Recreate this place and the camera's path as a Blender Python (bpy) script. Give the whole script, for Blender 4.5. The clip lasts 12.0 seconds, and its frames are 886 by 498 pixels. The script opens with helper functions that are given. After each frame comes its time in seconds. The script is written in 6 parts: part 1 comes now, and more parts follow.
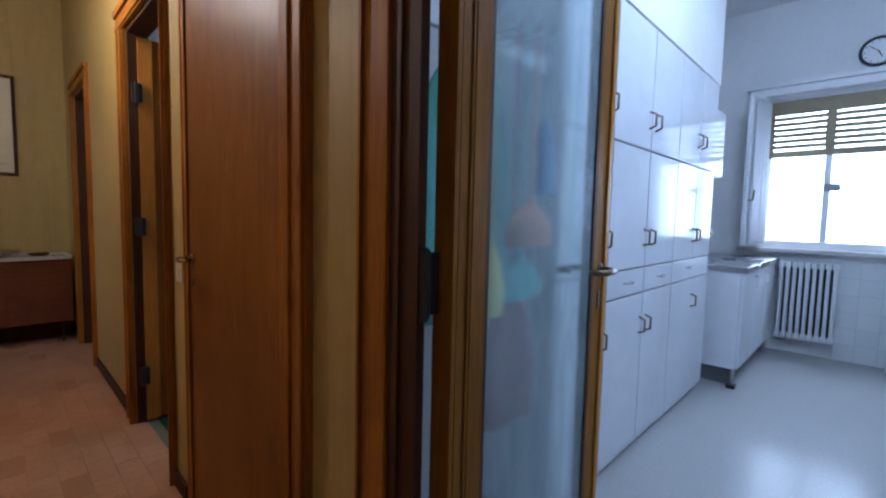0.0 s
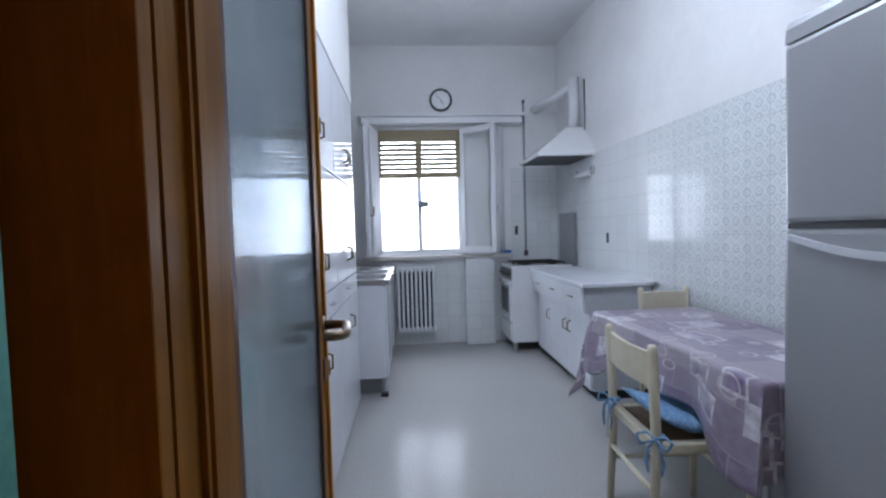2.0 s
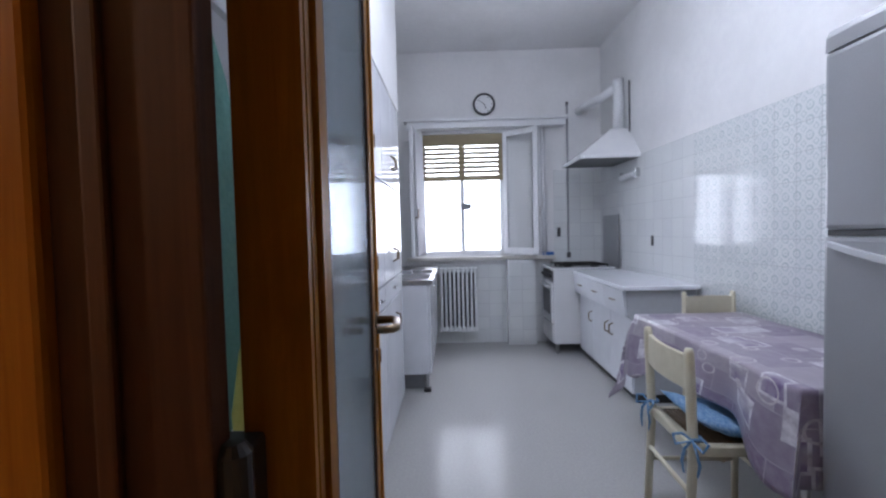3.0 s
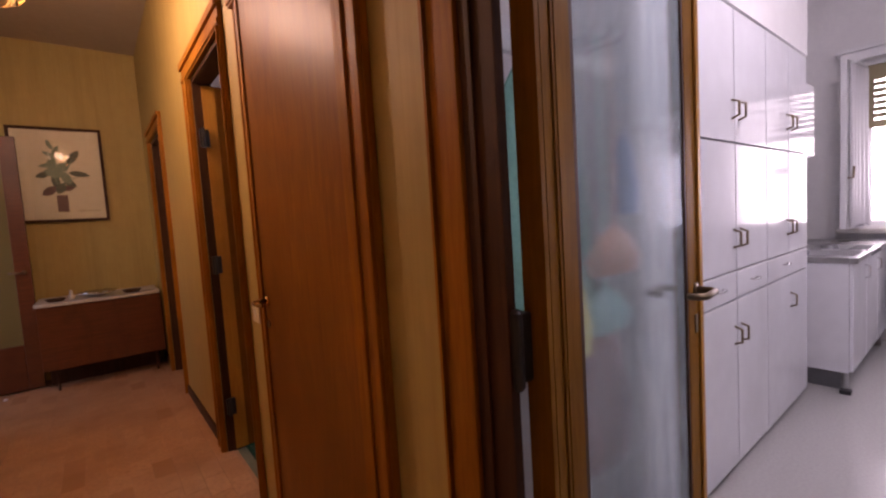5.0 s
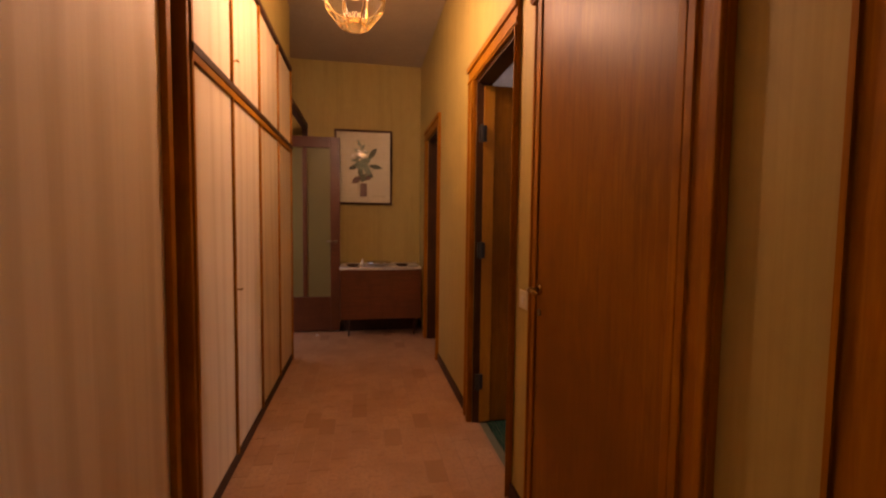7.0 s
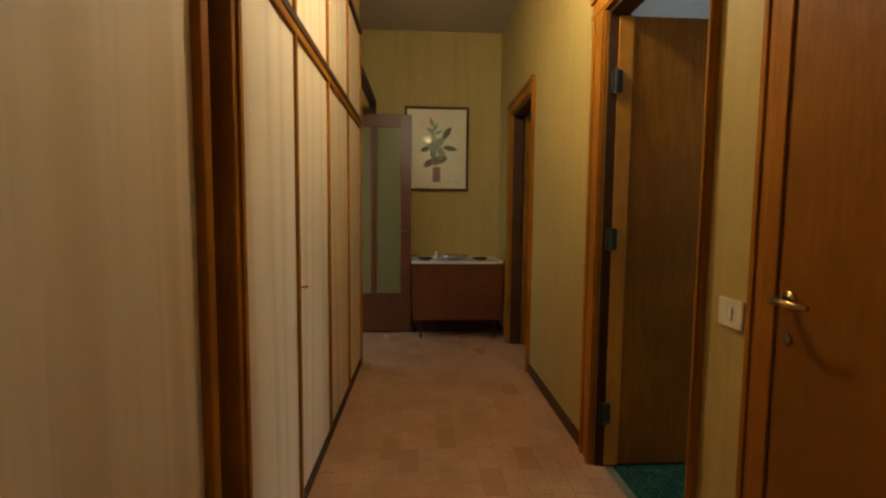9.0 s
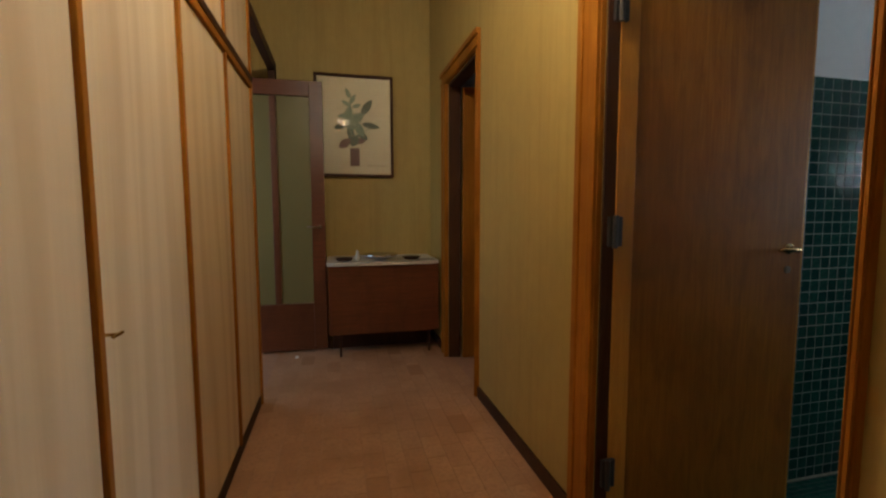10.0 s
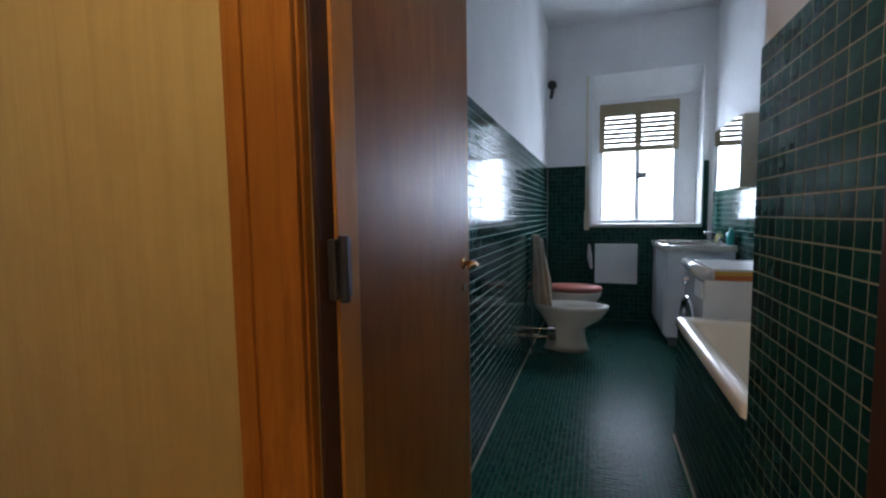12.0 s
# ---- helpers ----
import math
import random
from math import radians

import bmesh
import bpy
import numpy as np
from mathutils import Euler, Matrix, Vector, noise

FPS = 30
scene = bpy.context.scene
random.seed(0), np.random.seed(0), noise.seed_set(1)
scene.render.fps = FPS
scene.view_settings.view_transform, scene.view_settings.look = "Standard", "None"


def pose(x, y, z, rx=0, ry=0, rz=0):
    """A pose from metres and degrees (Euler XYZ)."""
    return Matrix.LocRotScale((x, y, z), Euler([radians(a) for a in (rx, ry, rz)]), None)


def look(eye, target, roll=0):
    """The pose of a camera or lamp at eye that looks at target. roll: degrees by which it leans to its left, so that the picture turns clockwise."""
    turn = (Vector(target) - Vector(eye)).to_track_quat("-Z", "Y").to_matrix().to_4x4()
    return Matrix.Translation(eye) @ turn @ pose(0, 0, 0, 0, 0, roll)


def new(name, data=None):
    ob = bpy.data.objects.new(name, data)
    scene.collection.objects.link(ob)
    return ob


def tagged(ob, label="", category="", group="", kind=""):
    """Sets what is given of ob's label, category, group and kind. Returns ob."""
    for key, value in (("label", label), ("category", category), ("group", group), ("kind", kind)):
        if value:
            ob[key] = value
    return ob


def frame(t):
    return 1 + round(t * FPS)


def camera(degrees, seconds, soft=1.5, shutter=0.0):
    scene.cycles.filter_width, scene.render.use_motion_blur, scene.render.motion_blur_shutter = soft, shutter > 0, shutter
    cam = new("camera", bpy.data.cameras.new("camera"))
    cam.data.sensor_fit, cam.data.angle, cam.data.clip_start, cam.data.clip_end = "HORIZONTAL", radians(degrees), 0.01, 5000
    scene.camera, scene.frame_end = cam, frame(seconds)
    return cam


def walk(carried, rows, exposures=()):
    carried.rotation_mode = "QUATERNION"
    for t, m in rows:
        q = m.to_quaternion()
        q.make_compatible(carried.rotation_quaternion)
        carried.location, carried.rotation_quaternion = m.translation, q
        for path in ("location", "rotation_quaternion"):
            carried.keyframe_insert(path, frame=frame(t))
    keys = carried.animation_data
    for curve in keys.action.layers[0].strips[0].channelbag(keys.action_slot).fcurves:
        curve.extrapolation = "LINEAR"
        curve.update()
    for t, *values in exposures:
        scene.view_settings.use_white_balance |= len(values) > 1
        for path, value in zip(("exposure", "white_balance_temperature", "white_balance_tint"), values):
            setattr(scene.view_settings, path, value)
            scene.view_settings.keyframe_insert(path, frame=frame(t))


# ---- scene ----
cam = camera(90.5, 12.0, soft=2.3)
PATH = [
    (0, (-0.537, -0.315, 1.225), (0.892, 1.077, 1.077), 1.3),
    (0.5, (-0.374, -0.2, 1.216), (1.326, 0.845, 1.08), 0.4),
    (1, (-0.239, -0.117, 1.229), (1.622, 0.6, 1.08), 0.6),
    (1.5, (-0.138, 0.005, 1.234), (1.841, 0.254, 1.083), 0.9),
    (2, (-0.125, 0.125, 1.267), (1.868, -0.02, 1.184), -1.6),
    (2.5, (-0.158, 0.168, 1.274), (1.833, -0.015, 1.213), -1.2),
    (3, (-0.24, 0.124, 1.283), (1.758, 0.174, 1.206), -1.4),
    (3.5, (-0.387, -0.051, 1.306), (1.529, 0.509, 1.188), -1.7),
    (3.7, (-0.425, -0.109, 1.322), (1.426, 0.638, 1.195), -2.4),
    (5.3, (-0.523, -0.235, 1.324), (0.62, 1.401, 1.192), -3.2),
    (5.5, (-0.525, -0.242, 1.328), (0.572, 1.426, 1.206), -2.8),
    (6, (-0.564, -0.226, 1.327), (0.353, 1.546, 1.193), -1.1),
    (6.5, (-0.655, -0.139, 1.333), (-0.006, 1.747, 1.193), -1.1),
    (7, (-0.692, -0.095, 1.302), (-0.338, 1.87, 1.182), 0.7),
    (7.5, (-0.746, -0.112, 1.288), (-0.608, 1.877, 1.132), 1.1),
    (7.7, (-0.754, -0.097, 1.28), (-0.675, 1.893, 1.105), 0.3),
    (9.5, (-0.883, 0.938, 1.213), (-0.749, 2.929, 1.074), 0.9),
    (10, (-0.869, 1.297, 1.199), (-0.403, 3.235, 1.028), -0.1),
    (10.5, (-0.787, 1.6, 1.187), (0.135, 3.368, 1.03), -1.1),
    (11, (-0.65, 1.908, 1.203), (0.67, 3.403, 1.048), -0.5),
    (11.5, (-0.602, 2.067, 1.203), (1.087, 3.125, 1.04), -0.5),
    (12, (-0.594, 2.191, 1.217), (1.287, 2.853, 1.062), -0.8),
]
walk(cam, [(t, look(eye, target, roll)) for t, eye, target, roll in PATH],
     exposures=[(0.0, -0.3, 4900, 12), (0.5, -0.16, 5150, 13), (1.0, -0.1, 5550, 12), (2.0, -0.34, 5950, 15), (3.0, -0.32, 6150, 19), (3.7, -0.26, 6350, 25), (5.3, -0.26, 7500, 50),
                (6.0, -0.34, 8700, 54), (6.5, -0.36, 11000, 66), (7.0, -0.38, 9300, 50), (7.5, -0.4, 7700, 31), (9.3, -0.24, 6250, -8), (10.0, -0.36, 5950, 2), (10.5, -0.38, 5550, -1), (12.0, -0.26, 5400, 10)])

# ---- world and large lights ----
world = bpy.data.worlds.new("sky")
scene.world = world
world.use_nodes = True
_wn = world.node_tree
_sky = _wn.nodes.new("ShaderNodeTexSky")
_sky.sky_type, _sky.sun_disc = "NISHITA", False
_sky.sun_elevation, _sky.sun_rotation = radians(40), radians(200)
_wn.links.new(_sky.outputs[0], _wn.nodes["Background"].inputs[0])
_wn.nodes["Background"].inputs[1].default_value = 0.12


def area(name, m, sx, sy, power, color):
    d = bpy.data.lights.new(name, "AREA")
    d.shape, d.size, d.size_y, d.energy, d.color = "RECTANGLE", sx, sy, power, color
    ob = new(name, d)
    ob.matrix_basis = m
    return ob


def bulb(name, loc, power, color, radius):
    d = bpy.data.lights.new(name, "POINT")
    d.energy, d.color, d.shadow_soft_size = power, color, radius
    ob = new(name, d)
    ob.location = loc
    return ob


_sun = bpy.data.lights.new("sun", "SUN")
_sun.energy, _sun.angle, _sun.color = 0.8, radians(12), (1, 0.97, 0.92)
new("sun", _sun).matrix_basis = look((0, 0, 0), (-0.5, 0.6, -0.8))

# skylight standing in the two window openings
KWIN_LIGHT = area("kitchen_window_light", look((5.16, 0.02, 1.72), (3.0, 0.02, 1.66)), 1.0, 1.5, 52, (0.86, 0.93, 1.0))
BWIN_LIGHT = area("bathroom_window_light", look((5.24, 1.78, 1.75), (3.0, 1.78, 1.6)), 0.9, 1.5, 84, (0.92, 0.95, 1.0))
# kitchen ceiling lamp, and daylight that reaches the entrance end of the hall
KLAMP = (1.75, -0.35, 3.1)
area("kitchen_ceiling_light", look((KLAMP[0], KLAMP[1], KLAMP[2] - 0.03), (KLAMP[0], KLAMP[1] - 0.001, 0)), 0.34, 0.34, 13, (0.84, 0.92, 1.0))
bulb("kitchen_ring_light", (KLAMP[0], KLAMP[1], KLAMP[2] - 0.2), 44, (0.84, 0.92, 1.0), 0.3)
area("entrance_daylight", look((-2.02, 4.62, 1.25), (0, 4.75, 0.7)), 0.7, 1.9, 4.5, (0.8, 0.9, 1.0))
# warm bulbs inside the hall lantern
LAMP = Vector((-0.745, 2.42, 2.36))
bulb("hall_bulb", LAMP + Vector((0, 0, 0.2)), 15.5, (1.0, 0.54, 0.22), 0.05)


# ---- materials ----
def nodes_of(name):
    m = bpy.data.materials.new(name)
    m.use_nodes = True
    nt = m.node_tree
    return m, nt, nt.nodes["Principled BSDF"]


def mixcol(nt, fac, a, b):
    n = nt.nodes.new("ShaderNodeMix")
    n.data_type = "RGBA"
    for sock, v in ((n.inputs[0], fac), (n.inputs[6], a), (n.inputs[7], b)):
        if isinstance(v, (int, float)):
            sock.default_value = v
        elif isinstance(v, tuple):
            sock.default_value = (*v, 1)
        else:
            nt.links.new(v, sock)
    return n.outputs[2]


def coords(nt, scale):
    tc, mp = nt.nodes.new("ShaderNodeTexCoord"), nt.nodes.new("ShaderNodeMapping")
    mp.inputs["Scale"].default_value = scale
    nt.links.new(tc.outputs["Object"], mp.inputs[0])
    return mp.outputs[0]


def noise_of(nt, vec, scale, detail=4, rough=0.55, warp=0.0):
    n = nt.nodes.new("ShaderNodeTexNoise")
    n.inputs["Scale"].default_value, n.inputs["Detail"].default_value = scale, detail
    n.inputs["Roughness"].default_value, n.inputs["Distortion"].default_value = rough, warp
    nt.links.new(vec, n.inputs["Vector"])
    return n.outputs["Fac"]


def ramp(nt, fac, lo, hi):
    n = nt.nodes.new("ShaderNodeMapRange")
    n.inputs[1].default_value, n.inputs[2].default_value = lo, hi
    nt.links.new(fac, n.inputs[0])
    return n.outputs[0]


def bumped(nt, bsdf, height, strength, distance=0.002):
    b = nt.nodes.new("ShaderNodeBump")
    b.inputs["Strength"].default_value, b.inputs["Distance"].default_value = strength, distance
    nt.links.new(height, b.inputs["Height"])
    nt.links.new(b.outputs[0], bsdf.inputs["Normal"])


def surface(name, a, b, rough=0.5, metal=0.0, grain=40.0, stretch=(1, 1, 1), stains=1.5, bump=0.15, coat=0.0, spread=0.08, dist=0.002, worn=0.86, spec=0.5):
    """Two colours mixed by fine grain and wide stains, uneven gloss and fine relief."""
    m, nt, p = nodes_of(name)
    v = coords(nt, stretch)
    g = noise_of(nt, v, grain, 5)
    s = noise_of(nt, coords(nt, (1, 1, 1)), stains, 3)
    f = mixcol(nt, ramp(nt, g, 0.3, 0.7), a, b)
    dim = tuple(c * worn for c in a)
    p.inputs["Specular IOR Level"].default_value = spec
    f2 = mixcol(nt, ramp(nt, s, 0.45, 0.8), f, dim)
    nt.links.new(f2, p.inputs["Base Color"])
    r = nt.nodes.new("ShaderNodeMapRange")
    r.inputs[3].default_value, r.inputs[4].default_value = max(rough - spread, 0.02), rough + spread
    nt.links.new(s, r.inputs[0])
    nt.links.new(r.outputs[0], p.inputs["Roughness"])
    p.inputs["Metallic"].default_value = metal
    p.inputs["Coat Weight"].default_value = coat
    p.inputs["Coat Roughness"].default_value = 0.15
    if bump:
        bumped(nt, p, g, bump, dist)
    return m


def wood(name, a, b, rough=0.32, coat=0.25, axis="z", fine=1.0, spec=0.5):
    st = {"z": (9, 9, 0.55), "x": (0.55, 9, 9), "y": (9, 0.55, 9)}[axis]
    m, nt, p = nodes_of(name)
    v = coords(nt, st)
    g = noise_of(nt, v, 6 * fine, 8, 0.62, 1.2)
    fineg = noise_of(nt, coords(nt, tuple(c * 5 for c in st)), 9 * fine, 4, 0.7)
    w = noise_of(nt, coords(nt, (1, 1, 1)), 1.1, 3)
    c = mixcol(nt, ramp(nt, g, 0.32, 0.68), a, b)
    c = mixcol(nt, ramp(nt, fineg, 0.5, 0.8), c, tuple(k * 0.72 for k in a))
    c = mixcol(nt, ramp(nt, w, 0.42, 0.75), c, tuple(k * 0.78 for k in b))
    c = mixcol(nt, ramp(nt, noise_of(nt, coords(nt, (1, 1, 0.35)), 9, 5, 0.65, 0.6), 0.5, 0.85), c, tuple(k * 0.7 for k in b))
    nt.links.new(c, p.inputs["Base Color"])
    rr = nt.nodes.new("ShaderNodeMapRange")
    rr.inputs[3].default_value, rr.inputs[4].default_value = rough - 0.07, rough + 0.09
    nt.links.new(w, rr.inputs[0])
    nt.links.new(rr.outputs[0], p.inputs["Roughness"])
    p.inputs["Specular IOR Level"].default_value = spec
    p.inputs["Coat Weight"].default_value, p.inputs["Coat Roughness"].default_value = coat, 0.22
    bumped(nt, p, fineg, 0.12, 0.001)
    return m


def flat(name, col, rough=0.4, metal=0.0):
    return surface(name, col, tuple(c * 0.9 for c in col), rough, metal, grain=60, bump=0.05)


def glass(name, col, rough, ior=1.45, trans=1.0):
    m, nt, p = nodes_of(name)
    p.inputs["Base Color"].default_value = (*col, 1)
    p.inputs["Transmission Weight"].default_value, p.inputs["Roughness"].default_value, p.inputs["IOR"].default_value = trans, rough, ior
    return m


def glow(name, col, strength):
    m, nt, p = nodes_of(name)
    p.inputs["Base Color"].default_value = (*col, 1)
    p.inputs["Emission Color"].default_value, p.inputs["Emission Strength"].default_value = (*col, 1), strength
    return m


def wallpaper(name, a, b, streak, grain=0.0, mottle=0.0):
    m, nt, p = nodes_of(name)
    g = noise_of(nt, coords(nt, (30, 30, 1.0)), 3, 6, 0.6, 0.4)
    g2 = noise_of(nt, coords(nt, (8, 8, 0.25)), 2.2, 4, 0.6, 0.8)
    s = noise_of(nt, coords(nt, (1, 1, 1)), 1.3, 3)
    c = mixcol(nt, ramp(nt, g, 0.35, 0.7), a, b)
    c = mixcol(nt, ramp(nt, g2, 0.48, 0.75), c, tuple(0.6 * p_ + 0.4 * q_ for p_, q_ in zip(b, streak)))
    wv = nt.nodes.new("ShaderNodeTexWave")
    wv.wave_type, wv.bands_direction = "RINGS", "Z"
    wv.inputs["Scale"].default_value, wv.inputs["Distortion"].default_value = 0.9, 16.0
    wv.inputs["Detail"].default_value, wv.inputs["Detail Scale"].default_value = 4.0, 0.7
    nt.links.new(coords(nt, (2.2, 2.2, 0.22)), wv.inputs["Vector"])
    gr = nt.nodes.new("ShaderNodeMath")
    gr.operation = "MULTIPLY"
    gr.inputs[1].default_value = grain
    nt.links.new(ramp(nt, wv.outputs["Fac"], 0.55, 1.0), gr.inputs[0])
    c = mixcol(nt, gr.outputs[0], c, streak)
    c = mixcol(nt, ramp(nt, s, 0.55, 0.9), c, tuple(k * 0.85 for k in a))
    mo = nt.nodes.new("ShaderNodeMath")
    mo.operation = "MULTIPLY"
    mo.inputs[1].default_value = mottle
    nt.links.new(ramp(nt, noise_of(nt, coords(nt, (1, 1, 0.7)), 14, 6, 0.65, 0.5), 0.42, 0.68), mo.inputs[0])
    c = mixcol(nt, mo.outputs[0], c, tuple(k * 0.82 for k in streak))
    nt.links.new(c, p.inputs["Base Color"])
    p.inputs["Roughness"].default_value = 0.62
    bumped(nt, p, g, 0.15, 0.0015)
    return m


M = {}
M["door"] = wood("door_veneer", (0.33, 0.13, 0.013), (0.215, 0.077, 0.008), 0.42, 0.0, spec=0.13)
M["casing"] = wood("casing_wood", (0.43, 0.175, 0.016), (0.28, 0.1, 0.01), 0.5, 0.0, spec=0.12)
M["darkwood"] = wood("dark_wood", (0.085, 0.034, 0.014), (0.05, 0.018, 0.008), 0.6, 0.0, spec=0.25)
M["console"] = wood("console_wood", (0.17, 0.05, 0.018), (0.1, 0.028, 0.01), 0.35, 0.25, "x")
M["kdoor"] = wood("kitchen_door_wood", (0.3, 0.13, 0.014), (0.2, 0.08, 0.009), 0.58, 0.0, spec=0.06)
# door wood made lighter: the light caught by the edges is in the colour
M["edge"] = wood("lit_edge_wood", (0.56, 0.26, 0.035), (0.44, 0.185, 0.025), 0.5, 0.0, spec=0.15)
M["paper"] = wallpaper("hall_wallpaper", (0.45, 0.335, 0.105), (0.41, 0.3, 0.088), (0.33, 0.23, 0.06), 0.0, 0.16)
M["panel"] = wallpaper("pale_grain_laminate", (0.71, 0.57, 0.385), (0.685, 0.545, 0.36), (0.55, 0.4, 0.23), 0.5)
M["plaster"] = surface("white_plaster", (0.8, 0.8, 0.8), (0.76, 0.76, 0.77), 0.75, grain=25, bump=0.08)
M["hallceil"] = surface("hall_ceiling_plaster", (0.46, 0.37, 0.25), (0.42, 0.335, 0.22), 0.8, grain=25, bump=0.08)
M["white"] = surface("white_paint", (0.8, 0.81, 0.82), (0.75, 0.76, 0.78), 0.35, grain=30, bump=0.04)
M["laminate"] = surface("white_laminate", (0.74, 0.76, 0.8), (0.71, 0.73, 0.77), 0.1, grain=12, bump=0.015, coat=0.0, spread=0.03, spec=0.085)
# near-black brown that holds the shade of the gaps between cupboard doors
M["gap_shade"] = surface("dark_gap_shade", (0.1, 0.08, 0.06), (0.07, 0.055, 0.04), 0.8, grain=120)
M["enamel"] = surface("white_enamel", (0.8, 0.81, 0.82), (0.77, 0.78, 0.8), 0.14, grain=10, bump=0.01, coat=0.4, spread=0.04)
M["ceramic"] = surface("white_ceramic", (0.72, 0.69, 0.62), (0.68, 0.65, 0.57), 0.1, grain=6, bump=0.0, coat=0.5, spread=0.03)
M["tub"] = surface("cream_tub_enamel", (0.76, 0.7, 0.58), (0.72, 0.66, 0.54), 0.14, grain=6, bump=0.0, coat=0.4, spread=0.03)
M["fridge"] = surface("silver_grey_fridge", (0.36, 0.37, 0.385), (0.33, 0.34, 0.355), 0.35, 0.35, grain=200, bump=0.02)
M["steel"] = surface("brushed_steel", (0.5, 0.5, 0.5), (0.42, 0.42, 0.43), 0.28, 1.0, grain=90, stretch=(1, 8, 8), bump=0.04)
M["chrome"] = surface("chrome", (0.65, 0.65, 0.66), (0.58, 0.58, 0.6), 0.12, 1.0, grain=40, bump=0.01)
M["brass"] = surface("aged_brass", (0.55, 0.38, 0.15), (0.42, 0.28, 0.1), 0.25, 1.0, grain=60, bump=0.03)
M["bronze"] = surface("dull_bronze", (0.24, 0.18, 0.12), (0.18, 0.13, 0.08), 0.35, 0.9, grain=60, bump=0.03)
M["black"] = surface("black_plastic", (0.02, 0.02, 0.022), (0.03, 0.03, 0.03), 0.4, grain=50, bump=0.03)
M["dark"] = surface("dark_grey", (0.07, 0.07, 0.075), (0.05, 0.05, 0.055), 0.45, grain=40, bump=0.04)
M["grey"] = surface("grey_laminate_edge", (0.33, 0.34, 0.36), (0.29, 0.3, 0.32), 0.4, grain=30, bump=0.03)
M["iron"] = surface("cast_iron", (0.025, 0.025, 0.025), (0.04, 0.04, 0.04), 0.55, 0.3, grain=80, bump=0.2)
M["marble"] = surface("marble_sill", (0.62, 0.6, 0.56), (0.5, 0.48, 0.45), 0.3, grain=7, bump=0.02)
M["kfloor"] = surface("pale_kitchen_floor", (0.44, 0.44, 0.43), (0.38, 0.38, 0.375), 0.15, grain=70, stains=0.9, bump=0.015, coat=0.0, spread=0.05, worn=0.9, spec=0.05)
M["hfloor"] = surface("pink_tan_floor", (0.46, 0.27, 0.17), (0.36, 0.2, 0.125), 0.34, grain=18, stains=3, bump=0.05, spread=0.08)
M["grout"] = surface("green_grey_grout", (0.17, 0.19, 0.14), (0.12, 0.14, 0.1), 0.8, grain=60, bump=0.2)
M["shutter"] = surface("beige_shutter", (0.33, 0.27, 0.16), (0.28, 0.23, 0.13), 0.55, grain=30, bump=0.05)
M["cream"] = surface("cream_painted_wood", (0.69, 0.64, 0.49), (0.62, 0.57, 0.42), 0.4, grain=25, bump=0.06)
M["curtain"] = surface("white_curtain", (0.78, 0.78, 0.8), (0.72, 0.72, 0.75), 0.85, grain=120, bump=0.1)
M["glass"] = glass("clear_glass", (0.97, 0.98, 0.98), 0.0)
def frosted():
    """Patterned glass: rough refraction with a little haze."""
    m, nt, p = nodes_of("frosted_glass")
    g = noise_of(nt, coords(nt, (6, 6, 1.2)), 3.5, 5, 0.6, 0.6)
    c = mixcol(nt, ramp(nt, g, 0.35, 0.7), (0.96, 0.99, 1.0), (0.85, 0.93, 0.95))
    rf, df, mx = nt.nodes.new("ShaderNodeBsdfRefraction"), nt.nodes.new("ShaderNodeBsdfDiffuse"), nt.nodes.new("ShaderNodeMixShader")
    nt.links.new(c, rf.inputs["Color"])
    rf.inputs["IOR"].default_value = 1.12
    df.inputs["Color"].default_value = (0.74, 0.88, 0.92, 1)
    r = nt.nodes.new("ShaderNodeMapRange")
    r.inputs[3].default_value, r.inputs[4].default_value = 0.15, 0.3
    nt.links.new(g, r.inputs[0])
    nt.links.new(r.outputs[0], rf.inputs["Roughness"])
    h = nt.nodes.new("ShaderNodeMapRange")
    h.inputs[3].default_value, h.inputs[4].default_value = 0.06, 0.3
    nt.links.new(noise_of(nt, coords(nt, (3, 3, 1)), 4, 4, 0.6, 0.8), h.inputs[0])
    nt.links.new(h.outputs[0], mx.inputs[0])
    nt.links.new(rf.outputs[0], mx.inputs[1])
    nt.links.new(df.outputs[0], mx.inputs[2])
    out = nt.nodes["Material Output"]
    fz, gs, m2 = nt.nodes.new("ShaderNodeFresnel"), nt.nodes.new("ShaderNodeBsdfGlossy"), nt.nodes.new("ShaderNodeMixShader")
    fz.inputs["IOR"].default_value = 1.12
    gs.inputs["Roughness"].default_value = 0.1
    gs.inputs["Color"].default_value = (0.32, 0.34, 0.37, 1)
    nt.links.new(fz.outputs[0], m2.inputs[0])
    nt.links.new(mx.outputs[0], m2.inputs[1])
    nt.links.new(gs.outputs[0], m2.inputs[2])
    nt.links.new(m2.outputs[0], out.inputs["Surface"])
    b = nt.nodes.new("ShaderNodeBump")
    b.inputs["Strength"].default_value, b.inputs["Distance"].default_value = 0.05, 0.002
    nt.links.new(noise_of(nt, coords(nt, (40, 40, 6)), 5, 3), b.inputs["Height"])
    nt.links.new(b.outputs[0], rf.inputs["Normal"])
    nt.nodes.remove(p)
    return m


M["frost"] = frosted()
M["mirror"] = surface("mirror_glass", (0.85, 0.86, 0.86), (0.84, 0.85, 0.85), 0.03, 1.0, grain=3, bump=0, spread=0.01)


